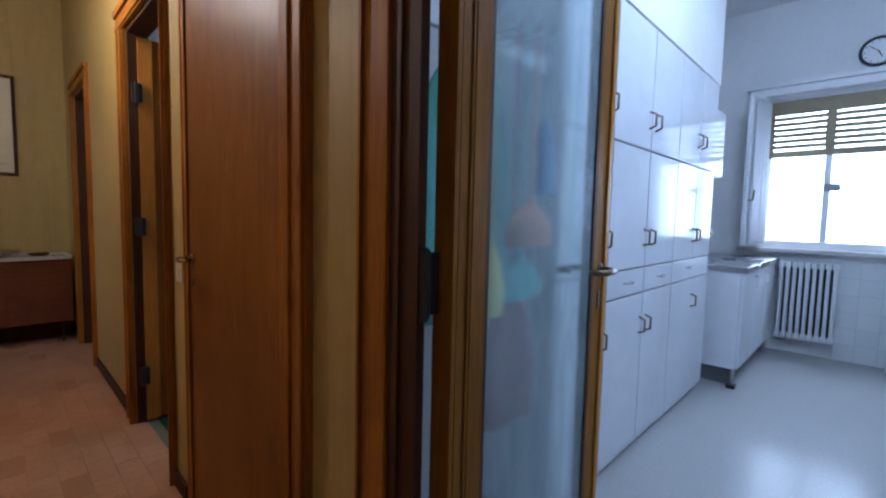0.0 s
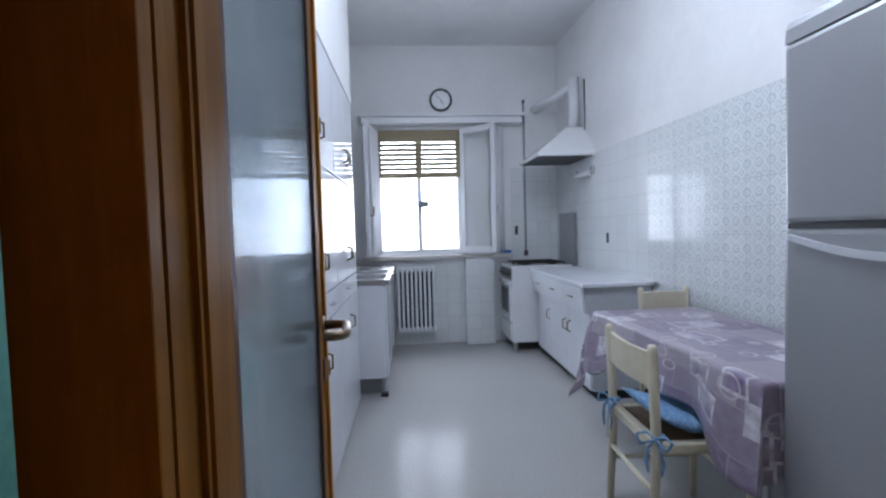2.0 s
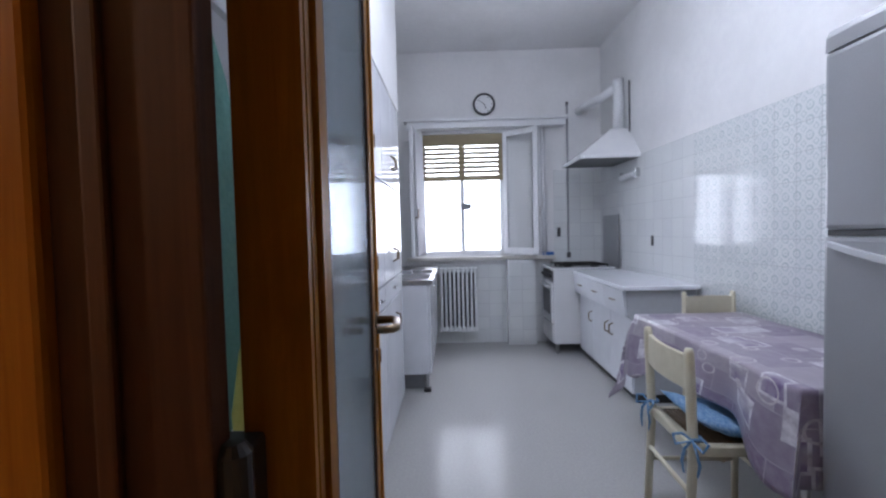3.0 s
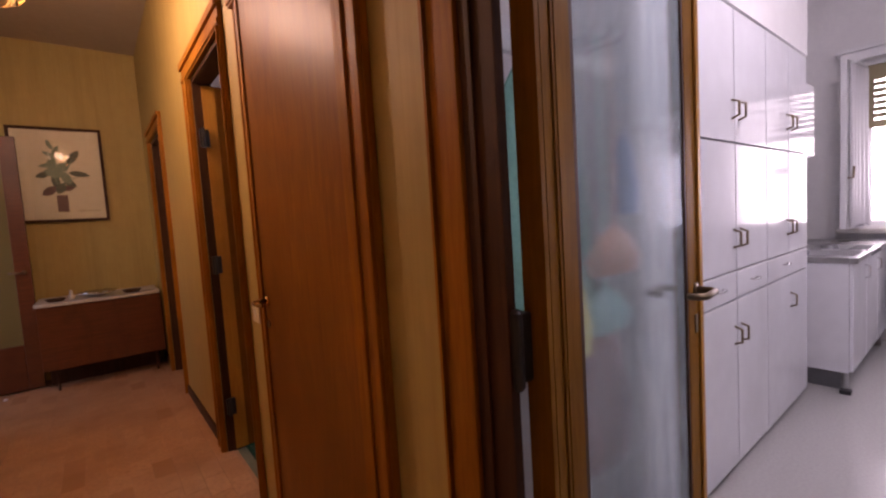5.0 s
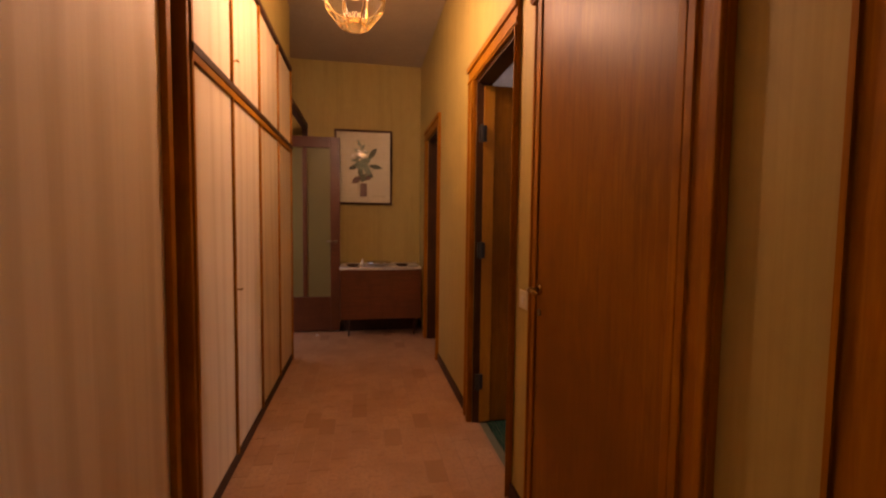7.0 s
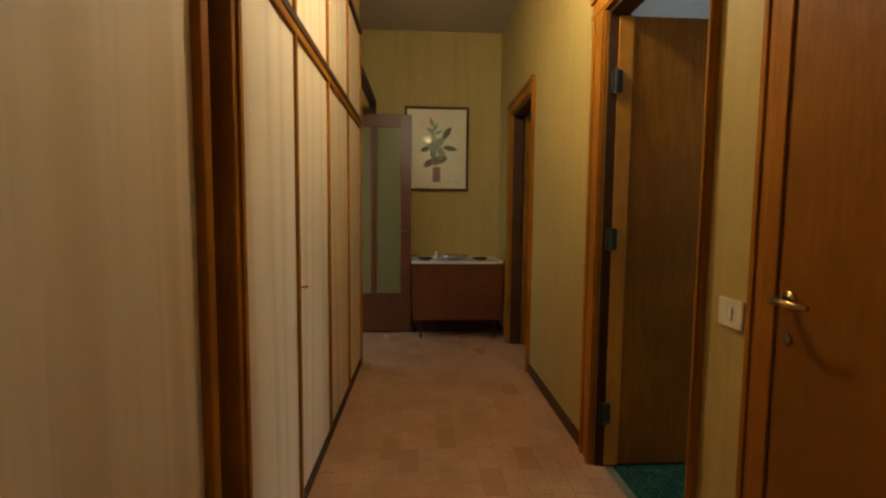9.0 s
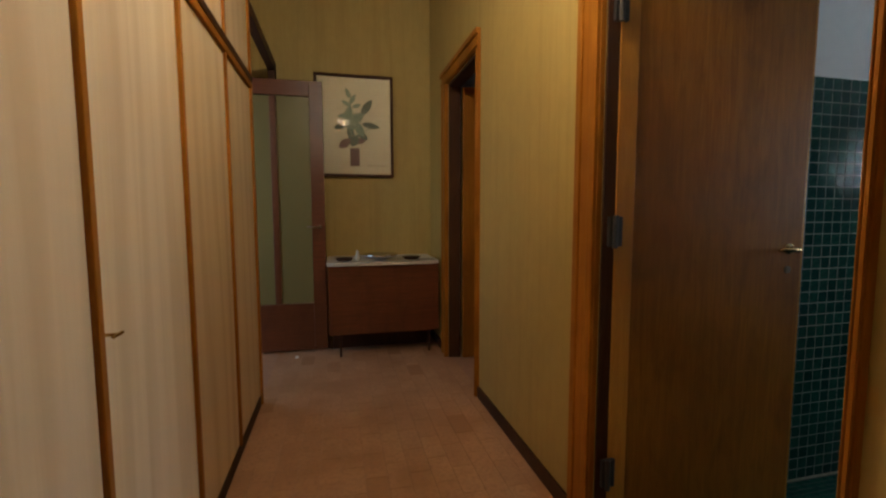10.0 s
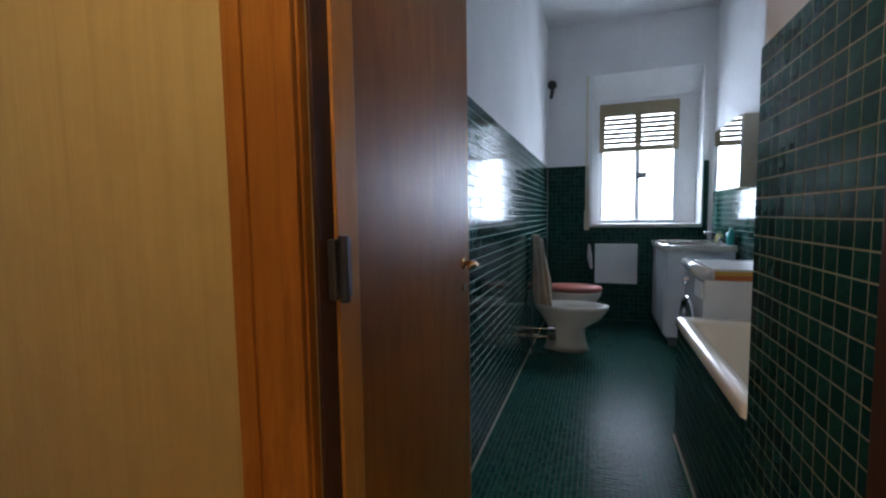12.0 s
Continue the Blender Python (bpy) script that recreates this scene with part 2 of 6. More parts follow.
# ---- building helpers ----
def box(bm, x0, x1, y0, y1, z0, z1, bevel=0.0, m=None):
    vs = [bm.verts.new((x, y, z)) for x in (x0, x1) for y in (y0, y1) for z in (z0, z1)]
    fs = [bm.faces.new([vs[i] for i in f]) for f in ((0, 1, 3, 2), (4, 6, 7, 5), (0, 4, 5, 1), (2, 3, 7, 6), (0, 2, 6, 4), (1, 5, 7, 3))]
    if bevel:
        es = list({e for f in fs for e in f.edges})
        r = bmesh.ops.bevel(bm, geom=es, offset=bevel, segments=2, affect="EDGES", profile=0.6)
        vs = list({v for f in r["faces"] for v in f.verts} | {v for v in vs if v.is_valid})
    if m is not None:
        bmesh.ops.transform(bm, matrix=m, verts=vs)
    return vs


def tube(bm, pts, r, seg=10, cap=True):
    """A round bar along a line of points."""
    pts = [Vector(p) for p in pts]
    rs = r if isinstance(r, (list, tuple)) else [r] * len(pts)
    rings = []
    side = None
    for i, p in enumerate(pts):
        d = (pts[min(i + 1, len(pts) - 1)] - pts[max(i - 1, 0)]).normalized()
        if side is None:
            side = d.orthogonal().normalized()
        side = (side - d * side.dot(d)).normalized()
        up = d.cross(side)
        rings.append([bm.verts.new(p + (side * math.cos(a) + up * math.sin(a)) * rs[i]) for a in [2 * math.pi * k / seg for k in range(seg)]])
    for a, b in zip(rings, rings[1:]):
        for k in range(seg):
            bm.faces.new((a[k], a[(k + 1) % seg], b[(k + 1) % seg], b[k]))
    if cap:
        bm.faces.new(rings[0][::-1])
        bm.faces.new(rings[-1])


def turned(bm, profile, centre, seg=24, sx=1.0, sy=1.0, m=None):
    """A body of revolution about z: profile rows of (radius, height)."""
    rings = []
    for r, z in profile:
        rings.append([bm.verts.new((centre[0] + r * sx * math.cos(2 * math.pi * k / seg), centre[1] + r * sy * math.sin(2 * math.pi * k / seg), centre[2] + z)) for k in range(seg)])
    for a, b in zip(rings, rings[1:]):
        for k in range(seg):
            bm.faces.new((a[k], a[(k + 1) % seg], b[(k + 1) % seg], b[k]))
    bm.faces.new(rings[0][::-1])
    bm.faces.new(rings[-1])
    if m is not None:
        bmesh.ops.transform(bm, matrix=m, verts=[v for r in rings for v in r])


def prism(bm, outline, axis, a, b):
    """An outline of 2D points pushed along an axis from a to b."""
    def at(p, d):
        return {"x": (d, p[0], p[1]), "y": (p[0], d, p[1]), "z": (p[0], p[1], d)}[axis]
    r0, r1 = [bm.verts.new(at(p, a)) for p in outline], [bm.verts.new(at(p, b)) for p in outline]
    n = len(outline)
    for k in range(n):
        bm.faces.new((r0[k], r0[(k + 1) % n], r1[(k + 1) % n], r1[k]))
    bm.faces.new(r0[::-1])
    bm.faces.new(r1)


def mesh_of(name, bm, material, smooth=False):
    bmesh.ops.recalc_face_normals(bm, faces=bm.faces)
    me = bpy.data.meshes.new(name)
    bm.to_mesh(me)
    bm.free()
    if material is not None:
        me.materials.append(material)
    if smooth:
        for p in me.polygons:
            p.use_smooth = True
    return me


def world_of(ob):
    m = ob.matrix_basis.copy()
    while ob.parent:
        m = ob.parent.matrix_basis @ ob.matrix_parent_inverse @ m
        ob = ob.parent
    return m


def part(name, bm, material, parent, label="", smooth=False):
    """One mesh under a thing or a part; the bmesh is in the room's coordinates."""
    ob = new(name, mesh_of(name, bm, material, smooth))
    if parent is not None:
        ob.parent = parent
        ob.matrix_parent_inverse = world_of(parent).inverted()
    return tagged(ob, label)


def thing(name, at, label, category, group="", kind=""):
    ob = new(name)
    ob.empty_display_size = 0.1
    ob.matrix_basis = Matrix.Translation(at)
    return tagged(ob, label, category, group, kind)


def boxes(*rows, bevel=0.0):
    bm = bmesh.new()
    for r in rows:
        box(bm, *r, bevel=bevel)
    return bm


def structure(name, bm, material, label, category):
    return tagged(part(name, bm, material, None), label, category, kind="structure")


# ---- plan ----
HZ, KZ = 3.21, 3.31          # hall ceiling, kitchen and bathroom ceiling
DOOR_Z = 2.19                # door openings
LX = -1.338                   # wardrobe front and left wall of the hall
END_Y = 5.42                 # end wall of the hall
K_END, K_RIGHT, K_LEFT = 4.80, -1.62, 0.93
B_END, B_LEFT, B_RIGHT = 4.72, 2.752, 1.05
WT = 0.10                    # wall between hall and rooms
OPEN = {"kitchen": (-0.62, 0.41), "store": (0.755, 1.59), "bath": (1.85, 2.62), "room": (3.95, 4.72)}

# floors
structure("floor_hall", boxes((-1.98, WT * 0.5, -1.6, END_Y, -0.08, 0)), M["hfloor"], "pinkish tan hall floor with worn sheen", "floor")
structure("floor_kitchen", boxes((WT * 0.5, K_END, K_RIGHT, K_LEFT, -0.08, 0)), M["kfloor"], "glossy pale grey kitchen floor", "floor")
structure("floor_bathroom", boxes((WT * 0.5, B_END + 0.3, B_RIGHT - 0.04, B_LEFT + 0.09, -0.08, -0.0065)), M["grout"], "green mosaic bathroom floor with pale grout", "floor")
structure("ground", boxes((-300, 300, -300, 300, -9.2, -9.0)), flat("court_concrete", (0.3, 0.3, 0.29), 0.9), "grey courtyard ground far below", "ground")

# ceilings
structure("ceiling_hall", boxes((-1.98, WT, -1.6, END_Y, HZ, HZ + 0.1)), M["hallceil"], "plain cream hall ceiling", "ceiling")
structure("ceiling_kitchen", boxes((WT, K_END, K_RIGHT, K_LEFT, KZ, KZ + 0.1)), M["plaster"], "plain white kitchen ceiling", "ceiling")
structure("ceiling_bathroom", boxes((WT, B_END, B_RIGHT, B_LEFT, KZ, KZ + 0.1)), M["plaster"], "plain white bathroom ceiling", "ceiling")

# wall between the hall and the rooms: hall skin papered, room skin plastered
rows_h, rows_r = [], []
ys = [-1.6] + [y for k in ("kitchen", "store", "bath", "room") for y in OPEN[k]] + [END_Y]
for a, b in zip(ys[::2], ys[1::2]):
    rows_h.append((0, WT * 0.5, a, b, 0, HZ))
    rows_r.append((WT * 0.5, WT, a, b, 0, KZ + 0.1))
for k in OPEN:
    a, b = OPEN[k]
    rows_h.append((0, WT * 0.5, a, b, DOOR_Z, HZ))
    rows_r.append((WT * 0.5, WT, a, b, DOOR_Z, KZ + 0.1))
for r in rows_h:
    structure("wall_east_hall", boxes(r), M["paper"], "hall wall in streaked beige wallpaper between doorways", "wall")
for r in rows_r:
    structure("wall_east_rooms", boxes(r), M["plaster"], "white plaster wall behind the hall", "wall")
structure("wall_north_hall", boxes((-1.98, WT, END_Y, END_Y + 0.1, 0, HZ)), M["paper"], "hall end wall in beige wallpaper", "wall")
structure("wall_south_hall", boxes((-1.98, WT, -1.7, -1.6, 0, HZ)), M["paper"], "hall wall behind in beige wallpaper", "wall")
structure("wall_west_hall", boxes((LX - 0.17, LX - 0.07, -1.6, 1.655, 0, HZ)), M["panel"], "hall wall covered in pale grained wallpaper", "wall")
structure("wall_west_back", boxes((-1.98, -1.88, 1.655, 4.25, 0, HZ), (-1.98, -1.88, 5.0, END_Y, 0, HZ), (-1.98, -1.88, 4.25, 5.0, 2.25, HZ), (-1.88, -1.54, 1.64, 1.655, 0, HZ)), M["paper"], "recessed hall wall in beige wallpaper", "wall")
structure("wall_above_wardrobe", boxes((LX - 0.5, LX - 0.012, 1.77, 4.13, 2.7, HZ)), M["paper"], "papered wall above the built-in wardrobe", "wall")

# kitchen shell
KW = (-0.46, 0.485, 1.015, 2.395)  # window opening y0 y1 z0 z1
structure("wall_kitchen_window", boxes(
    (K_END, K_END + 0.3, K_RIGHT - 0.1, KW[0], 0, KZ + 0.1), (K_END, K_END + 0.3, KW[1], K_LEFT + 0.1, 0, KZ + 0.1),
    (K_END, K_END + 0.3, KW[0], KW[1], 0, KW[2]), (K_END, K_END + 0.3, KW[0], KW[1], KW[3], KZ + 0.1)), M["plaster"], "white kitchen wall with the window", "wall")
structure("wall_kitchen_south", boxes((WT, K_END, K_RIGHT - 0.1, K_RIGHT, 0, KZ + 0.1)), M["plaster"], "white kitchen wall above patterned tiles", "wall")
structure("wall_kitchen_north", boxes((WT, K_END, K_LEFT, K_LEFT + 0.06, 0, KZ + 0.1)), M["plaster"], "white kitchen wall behind the cupboards", "wall")
structure("bulkhead_kitchen", boxes((0.945, 3.12, 0.525, K_LEFT, 2.2, KZ)), M["plaster"], "white boxed wall above the cupboards", "wall")

# bathroom shell
BW = (1.16, 2.25, 1.06, 2.74)
structure("wall_bathroom_window", boxes(
    (B_END, B_END + 0.42, B_RIGHT, BW[0], 0, KZ + 0.1), (B_END, B_END + 0.42, BW[1], B_LEFT, 0, KZ + 0.1),
    (B_END, B_END + 0.42, BW[0], BW[1], 0, BW[2]), (B_END, B_END + 0.42, BW[0], BW[1], BW[3], KZ + 0.1)), M["plaster"], "white bathroom wall with a deep window niche", "wall")
structure("wall_bathroom_north", boxes((WT, B_END + 0.42, B_LEFT, B_LEFT + 0.1, 0, KZ + 0.1)), M["plaster"], "white bathroom wall above green mosaic", "wall")
structure("wall_bathroom_south", boxes((WT, B_END + 0.42, B_RIGHT - 0.05, B_RIGHT, 0, KZ + 0.1)), M["plaster"], "white bathroom wall beside the tub", "wall")
structure("wall_bathroom_pier", boxes((WT, 0.835, B_RIGHT, 1.776, 0, KZ)), M["plaster"], "pier by the tub, mosaic below plaster", "wall")
# unlit spaces behind the other openings
structure("wall_room_beyond", boxes((WT, 2.2, 5.3, 5.4, 0, KZ), (2.1, 2.2, 2.85, 5.3, 0, KZ), (WT, 2.2, 2.85, 5.3, KZ, KZ + 0.1)), M["plaster"], "plain walls of the dark room beyond", "wall")
structure("floor_room_beyond", boxes((WT * 0.5, 2.1, 2.85, 5.3, -0.08, 0)), M["hfloor"], "tan floor of the dark room beyond", "floor")


# ---- doors of the hall ----
def casing_profile(bm, y0, y1, z0, z1, x=0.0):
    """An upright casing board with two raised beads, on the hall face of the wall."""
    w = y1 - y0
    box(bm, x - 0.02, x, y0, y1, z0, z1, 0.003)
    box(bm, x - 0.032, x - 0.019, y0 + 0.004, y0 + w * 0.26, z0, z1, 0.004)
    box(bm, x - 0.027, x - 0.019, y1 - w * 0.3, y1 - w * 0.08, z0, z1, 0.003)


def head_profile(bm, y0, y1, z0, z1, x=0.0):
    h = z1 - z0
    box(bm, x - 0.021, x, y0, y1, z0, z1, 0.003)
    box(bm, x - 0.034, x - 0.02, y0 - 0.004, y1 + 0.004, z1 - h * 0.3, z1 + 0.002, 0.004)
    box(bm, x - 0.028, x - 0.02, y0, y1, z0 + h * 0.08, z0 + h * 0.3, 0.003)


def doorway(name, y0, y1, left, right, label, lining=True, low=0.0):
    d = thing(name, (0, (y0 + y1) / 2, 0), label, "door frame", kind="structure")
    bm = bmesh.new()
    casing_profile(bm, y0 - left, y0, 0, DOOR_Z)
    part("casing", bm, M["casing"], d)
    bm = bmesh.new()
    casing_profile(bm, y1, y1 + right, 0, DOOR_Z, low)
    part("casing", bm, M["casing"], d)
    bm = bmesh.new()
    head_profile(bm, y0 - left, y1 + right, DOOR_Z + 0.001, DOOR_Z + 0.115)
    part("head_casing", bm, M["casing"], d)
    if lining:
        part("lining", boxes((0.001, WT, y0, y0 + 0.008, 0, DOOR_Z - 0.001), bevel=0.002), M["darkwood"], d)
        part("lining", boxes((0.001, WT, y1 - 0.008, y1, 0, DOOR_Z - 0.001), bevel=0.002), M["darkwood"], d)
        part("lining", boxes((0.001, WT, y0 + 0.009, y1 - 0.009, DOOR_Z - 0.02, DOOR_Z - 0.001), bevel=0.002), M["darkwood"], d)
    return d


def lever(bm, base, along, out, length=0.11, r=0.009, back=False):
    """A bent lever handle: out of the plate, then along the door; back: its end curls back to the door."""
    b, a, o = Vector(base), Vector(along), Vector(out)
    pts = [b, b + o * 0.045, b + o * 0.055 + a * 0.012, b + o * 0.055 + a * length * 0.6, b + o * 0.05 + a * length]
    rads = [r * 1.1, r, r, r, r * 0.75]
    if back:
        pts = pts[:4] + [b + o * 0.054 + a * (length - 0.018), b + o * 0.044 + a * (length - 0.004), b + o * 0.028 + a * length, b + o * 0.01 + a * length]
        rads = [r * 1.1] + [r] * 6 + [r * 0.9]
    tube(bm, pts, rads, 10)
    tube(bm, [b - o * 0.001, b + o * 0.006], r * 2.2, 16)


doorway("door_frame_kitchen", *OPEN["kitchen"], 0.1, 0.015, "moulded brown wooden frame of the kitchen doorway")
doorway("door_frame_store", *OPEN["store"], 0.11, 0.075, "moulded brown wooden frame of the closed door", lining=False, low=0.019)
doorway("door_frame_bathroom", *OPEN["bath"], 0.02, 0.15, "moulded brown wooden frame of the bathroom doorway")
doorway("door_frame_room", *OPEN["room"], 0.03, 0.16, "moulded brown wooden frame of the far doorway")

kf = thing("door_frame_stop", (0, 0.33, 0), "broad brown wooden jamb board beside the kitchen door", "door frame", kind="structure")
part("board", boxes((-0.024, 0.004, 0.335, 0.409, 0, DOOR_Z - 0.001), bevel=0.004), M["casing"], kf)
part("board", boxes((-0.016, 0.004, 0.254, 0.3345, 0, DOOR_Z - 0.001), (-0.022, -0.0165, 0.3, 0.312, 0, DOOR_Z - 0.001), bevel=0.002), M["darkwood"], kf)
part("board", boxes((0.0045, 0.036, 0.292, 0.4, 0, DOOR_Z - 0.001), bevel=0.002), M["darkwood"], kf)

# closed flush door
sd = thing("door_store", (0.02, 1.18, 0), "closed reddish brown veneered flush door", "door", kind="structure")
part("leaf", boxes((-0.012, 0.03, 0.758, 1.587, 0.006, DOOR_Z - 0.004), bevel=0.004), M["door"], sd)
bm = bmesh.new()
box(bm, -0.02, -0.0125, 0.758, 0.785, 0.01, DOOR_Z - 0.006, 0.003)
box(bm, -0.02, -0.0125, 1.555, 1.587, 0.01, DOOR_Z - 0.006, 0.003)
part("edge_strip", bm, M["casing"], sd)
bm = bmesh.new()
lever(bm, (-0.012, 1.52, 1.045), (0, -1, 0), (-1, 0, 0), 0.1)
part("handle", bm, M["brass"], sd, "small brass lever handle", True)
bm = bmesh.new()
tube(bm, [(-0.0125, 1.52, 0.955), (-0.017, 1.52, 0.955)], 0.014, 14)
part("keyhole_plate", bm, M["bronze"], sd)

# open bathroom door
bd = thing("door_bathroom", (0.045, 2.6, 0), "open reddish brown flush door swung into the bathroom", "door", kind="structure")
part("leaf", boxes((0.045, 0.868, 2.612, 2.655, 0.008, 2.16), bevel=0.004), M["door"], bd)
bm = bmesh.new()
box(bm, 0.045, 0.115, 2.604, 2.6115, 0.01, 2.158, 0.003)
part("edge_strip", bm, M["edge"], bd)
part("edge_band", boxes((0.8685, 0.874, 2.613, 2.654, 0.01, 2.158)), M["edge"], bd)
bm = bmesh.new()
lever(bm, (0.80, 2.612, 1.055), (-1, 0, 0), (0, -1, 0), 0.1)
part("handle", bm, M["brass"], bd, "polished brass lever handle", True)
bm = bmesh.new()
tube(bm, [(0.80, 2.6115, 0.975), (0.80, 2.606, 0.975)], 0.014, 14)
part("keyhole_plate", bm, M["bronze"], bd)
for z in (0.28, 1.13, 1.86):
    bm = bmesh.new()
    box(bm, 0.012, 0.062, 2.588, 2.6035, z - 0.05, z + 0.05, 0.003)
    tube(bm, [(0.03, 2.583, z - 0.055), (0.03, 2.583, z + 0.055)], 0.009, 10)
    part("hinge", bm, M["black"], bd)

# open kitchen door with frosted glass, hung slightly past square
KA = math.atan2(0.335 - 0.214, 0.943 - 0.034)
KM = Matrix.Translation((0.034, 0.219, 0)) @ Matrix.Rotation(KA, 4, "Z")
KL = 0.917
kd = thing("door_kitchen", (0.034, 0.25, 0), "open brown wooden door with a tall frosted glass pane", "door", kind="structure")


def kpart(name, rows, mat, label="", bevel=0.003):
    bm = bmesh.new()
    for r in rows:
        box(bm, *r, bevel=bevel, m=KM)
    return part(name, bm, mat, kd, label)


bm = bmesh.new()
prism(bm, [(0, 0), (0.118, 0), (0.118, 0.045), (0.03, 0.05), (0, 0.04)], "z", 0.01, 2.15)
bmesh.ops.transform(bm, matrix=KM, verts=bm.verts)
part("stile", bm, M["kdoor"], kd)
kpart("bead", [(0.0, 0.016, -0.0025, 0.0, 0.01, 2.15), (0.05, 0.062, -0.0015, 0.0, 0.01, 2.15)], M["kdoor"])
kpart("stile", [(KL - 0.125, KL, 0, 0.045, 0.01, 2.15)], M["kdoor"])
# lit outer edge of the stile, given by a lighter colour
kpart("lock_bead", [(KL - 0.034, KL, -0.008, -0.0002, 0.01, 2.15)], M["edge"], "edge strip in a lighter tan for the light on it")
kpart("bottom_rail", [(0.1185, KL - 0.1255, 0, 0.045, 0.01, 0.12)], M["kdoor"])
kpart("top_rail", [(0.1185, KL - 0.1255, 0, 0.045, 2.03, 2.15)], M["kdoor"])
kpart("glazing_bead", [(0.1185, 0.134, 0.001, 0.03, 0.121, 2.029), (KL - 0.141, KL - 0.1255, 0.001, 0.03, 0.121, 2.029)], M["darkwood"], "", 0.002)
kglass = kpart("pane", [(0.134, KL - 0.141, 0.006, 0.011, 0.121, 2.029)], M["frost"], "frosted glass pane", 0)
kglass.visible_shadow = False
bm = bmesh.new()
kax = Vector((math.cos(KA), math.sin(KA), 0))
kup = Vector((-math.sin(KA), math.cos(KA), 0))
lever(bm, KM @ Vector((KL - 0.06, 0, 1.06)), -kax, -kup, 0.12, 0.01, True)
part("handle", bm, M["bronze"], kd, "dull bronze lever handle", True)
bm = bmesh.new()
lever(bm, KM @ Vector((KL - 0.06, 0.045, 1.06)), -kax, kup, 0.12, 0.01, True)
part("handle", bm, M["bronze"], kd, "dull bronze lever handle", True)
kpart("lock_plate", [(KL + 0.0002, KL + 0.003, 0.012, 0.034, 0.86, 1.1)], M["bronze"], "", 0)
kpart("keyhole_plate", [(KL - 0.075, KL - 0.05, -0.005, -0.0002, 0.93, 0.985)], M["bronze"], "", 0.002)
for z in (0.32, 1.105, 1.86):
    bm = bmesh.new()
    box(bm, 0.006, 0.034, 0.246, 0.285, z - 0.06, z + 0.055, 0.004)
    tube(bm, [(-0.002, 0.25, z - 0.07), (-0.002, 0.25, z - 0.064), (-0.002, 0.25, z + 0.058), (-0.002, 0.25, z + 0.064)], [0.006, 0.0105, 0.0105, 0.006], 16)
    part("hinge", bm, M["black"], kd)

# far doorway: half-open leaf in the dark room
rd = thing("door_room", (0.1, 4.68, 0), "half-open dark brown door of the far room", "door", kind="structure")
part("leaf", boxes((0.105, 0.84, 4.655, 4.698, 0.01, 2.16), bevel=0.004), M["door"], rd)

# baseboards of the hall
bb = []
for a, b in ((0.425, 0.638), (1.667, 1.828), (2.772, 3.918), (4.882, END_Y)):
    bb.append((-0.014, -0.0005, a, b, 0, 0.075))
structure("baseboard_east", boxes(*bb, bevel=0.003), M["darkwood"], "low dark wooden baseboard", "baseboard")

# ---- wardrobe ----
wd = thing("built_in_wardrobe", (LX - 0.25, 2.9, 0), "built-in wardrobe with pale grained doors and dark strips", "wardrobe")
part("carcass", boxes((LX - 0.5, LX - 0.045, 1.765, 4.11, 0.07, 2.66)), M["darkwood"], wd)
part("plinth", boxes((LX - 0.5, LX - 0.012, 1.765, 4.12, 0, 0.068), bevel=0.003), M["darkwood"], wd)
wy = [1.775, 2.31, 2.90, 3.515, 4.115]
for a, b in zip(wy, wy[1:]):
    part("door", boxes((LX - 0.044, LX - 0.012, a + 0.012, b - 0.012, 0.075, 1.912), bevel=0.003), M["panel"], wd)
    part("upper_door", boxes((LX - 0.044, LX - 0.012, a + 0.012, b - 0.012, 1.985, 2.63), bevel=0.003), M["panel"], wd)
for y in wy:
    part("strip", boxes((LX - 0.04, LX, y - 0.011, y + 0.011, 0.07, 2.64), bevel=0.003), M["casing"], wd)
part("rail", boxes((LX - 0.04, LX + 0.006, 1.765, 4.125, 1.948, 1.983), bevel=0.004), M["darkwood"], wd)
part("rail", boxes((LX - 0.04, LX + 0.002, 1.765, 4.125, 1.914, 1.9475), bevel=0.004), M["casing"], wd)
part("top_rail", boxes((LX - 0.04, LX + 0.006, 1.765, 4.125, 2.64, 2.675), bevel=0.004), M["darkwood"], wd)
part("side_panel", boxes((LX - 0.5, LX - 0.001, 4.127, 4.145, 0, 2.69), bevel=0.002), M["casing"], wd)
for y, z in ((2.345, 2.11), (2.345, 0.94)):
    bm = bmesh.new()
    tube(bm, [(LX - 0.0115, y, z), (LX + 0.012, y, z)], 0.004, 8)
    tube(bm, [(LX + 0.012, y - 0.02, z), (LX + 0.012, y + 0.02, z)], 0.004, 8)
    part("key", bm, M["brass"], wd, "small brass key in the lock")
# opening beside the wardrobe
post = thing("door_frame_west", (LX, 1.62, 0), "dark brown wooden frame beside the wardrobe", "door frame", kind="structure")
part("casing", boxes((LX - 0.14, LX - 0.045, 1.656, 1.695, 0, HZ - 0.001), (LX - 0.14, LX - 0.055, 1.6955, 1.708, 0, HZ - 0.001), bevel=0.004), M["casing"], post)
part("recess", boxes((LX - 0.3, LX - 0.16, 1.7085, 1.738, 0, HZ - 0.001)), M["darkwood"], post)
part("casing", boxes((LX - 0.14, LX - 0.008, 1.7385, 1.763, 0, HZ - 0.001), bevel=0.004), M["casing"], post)

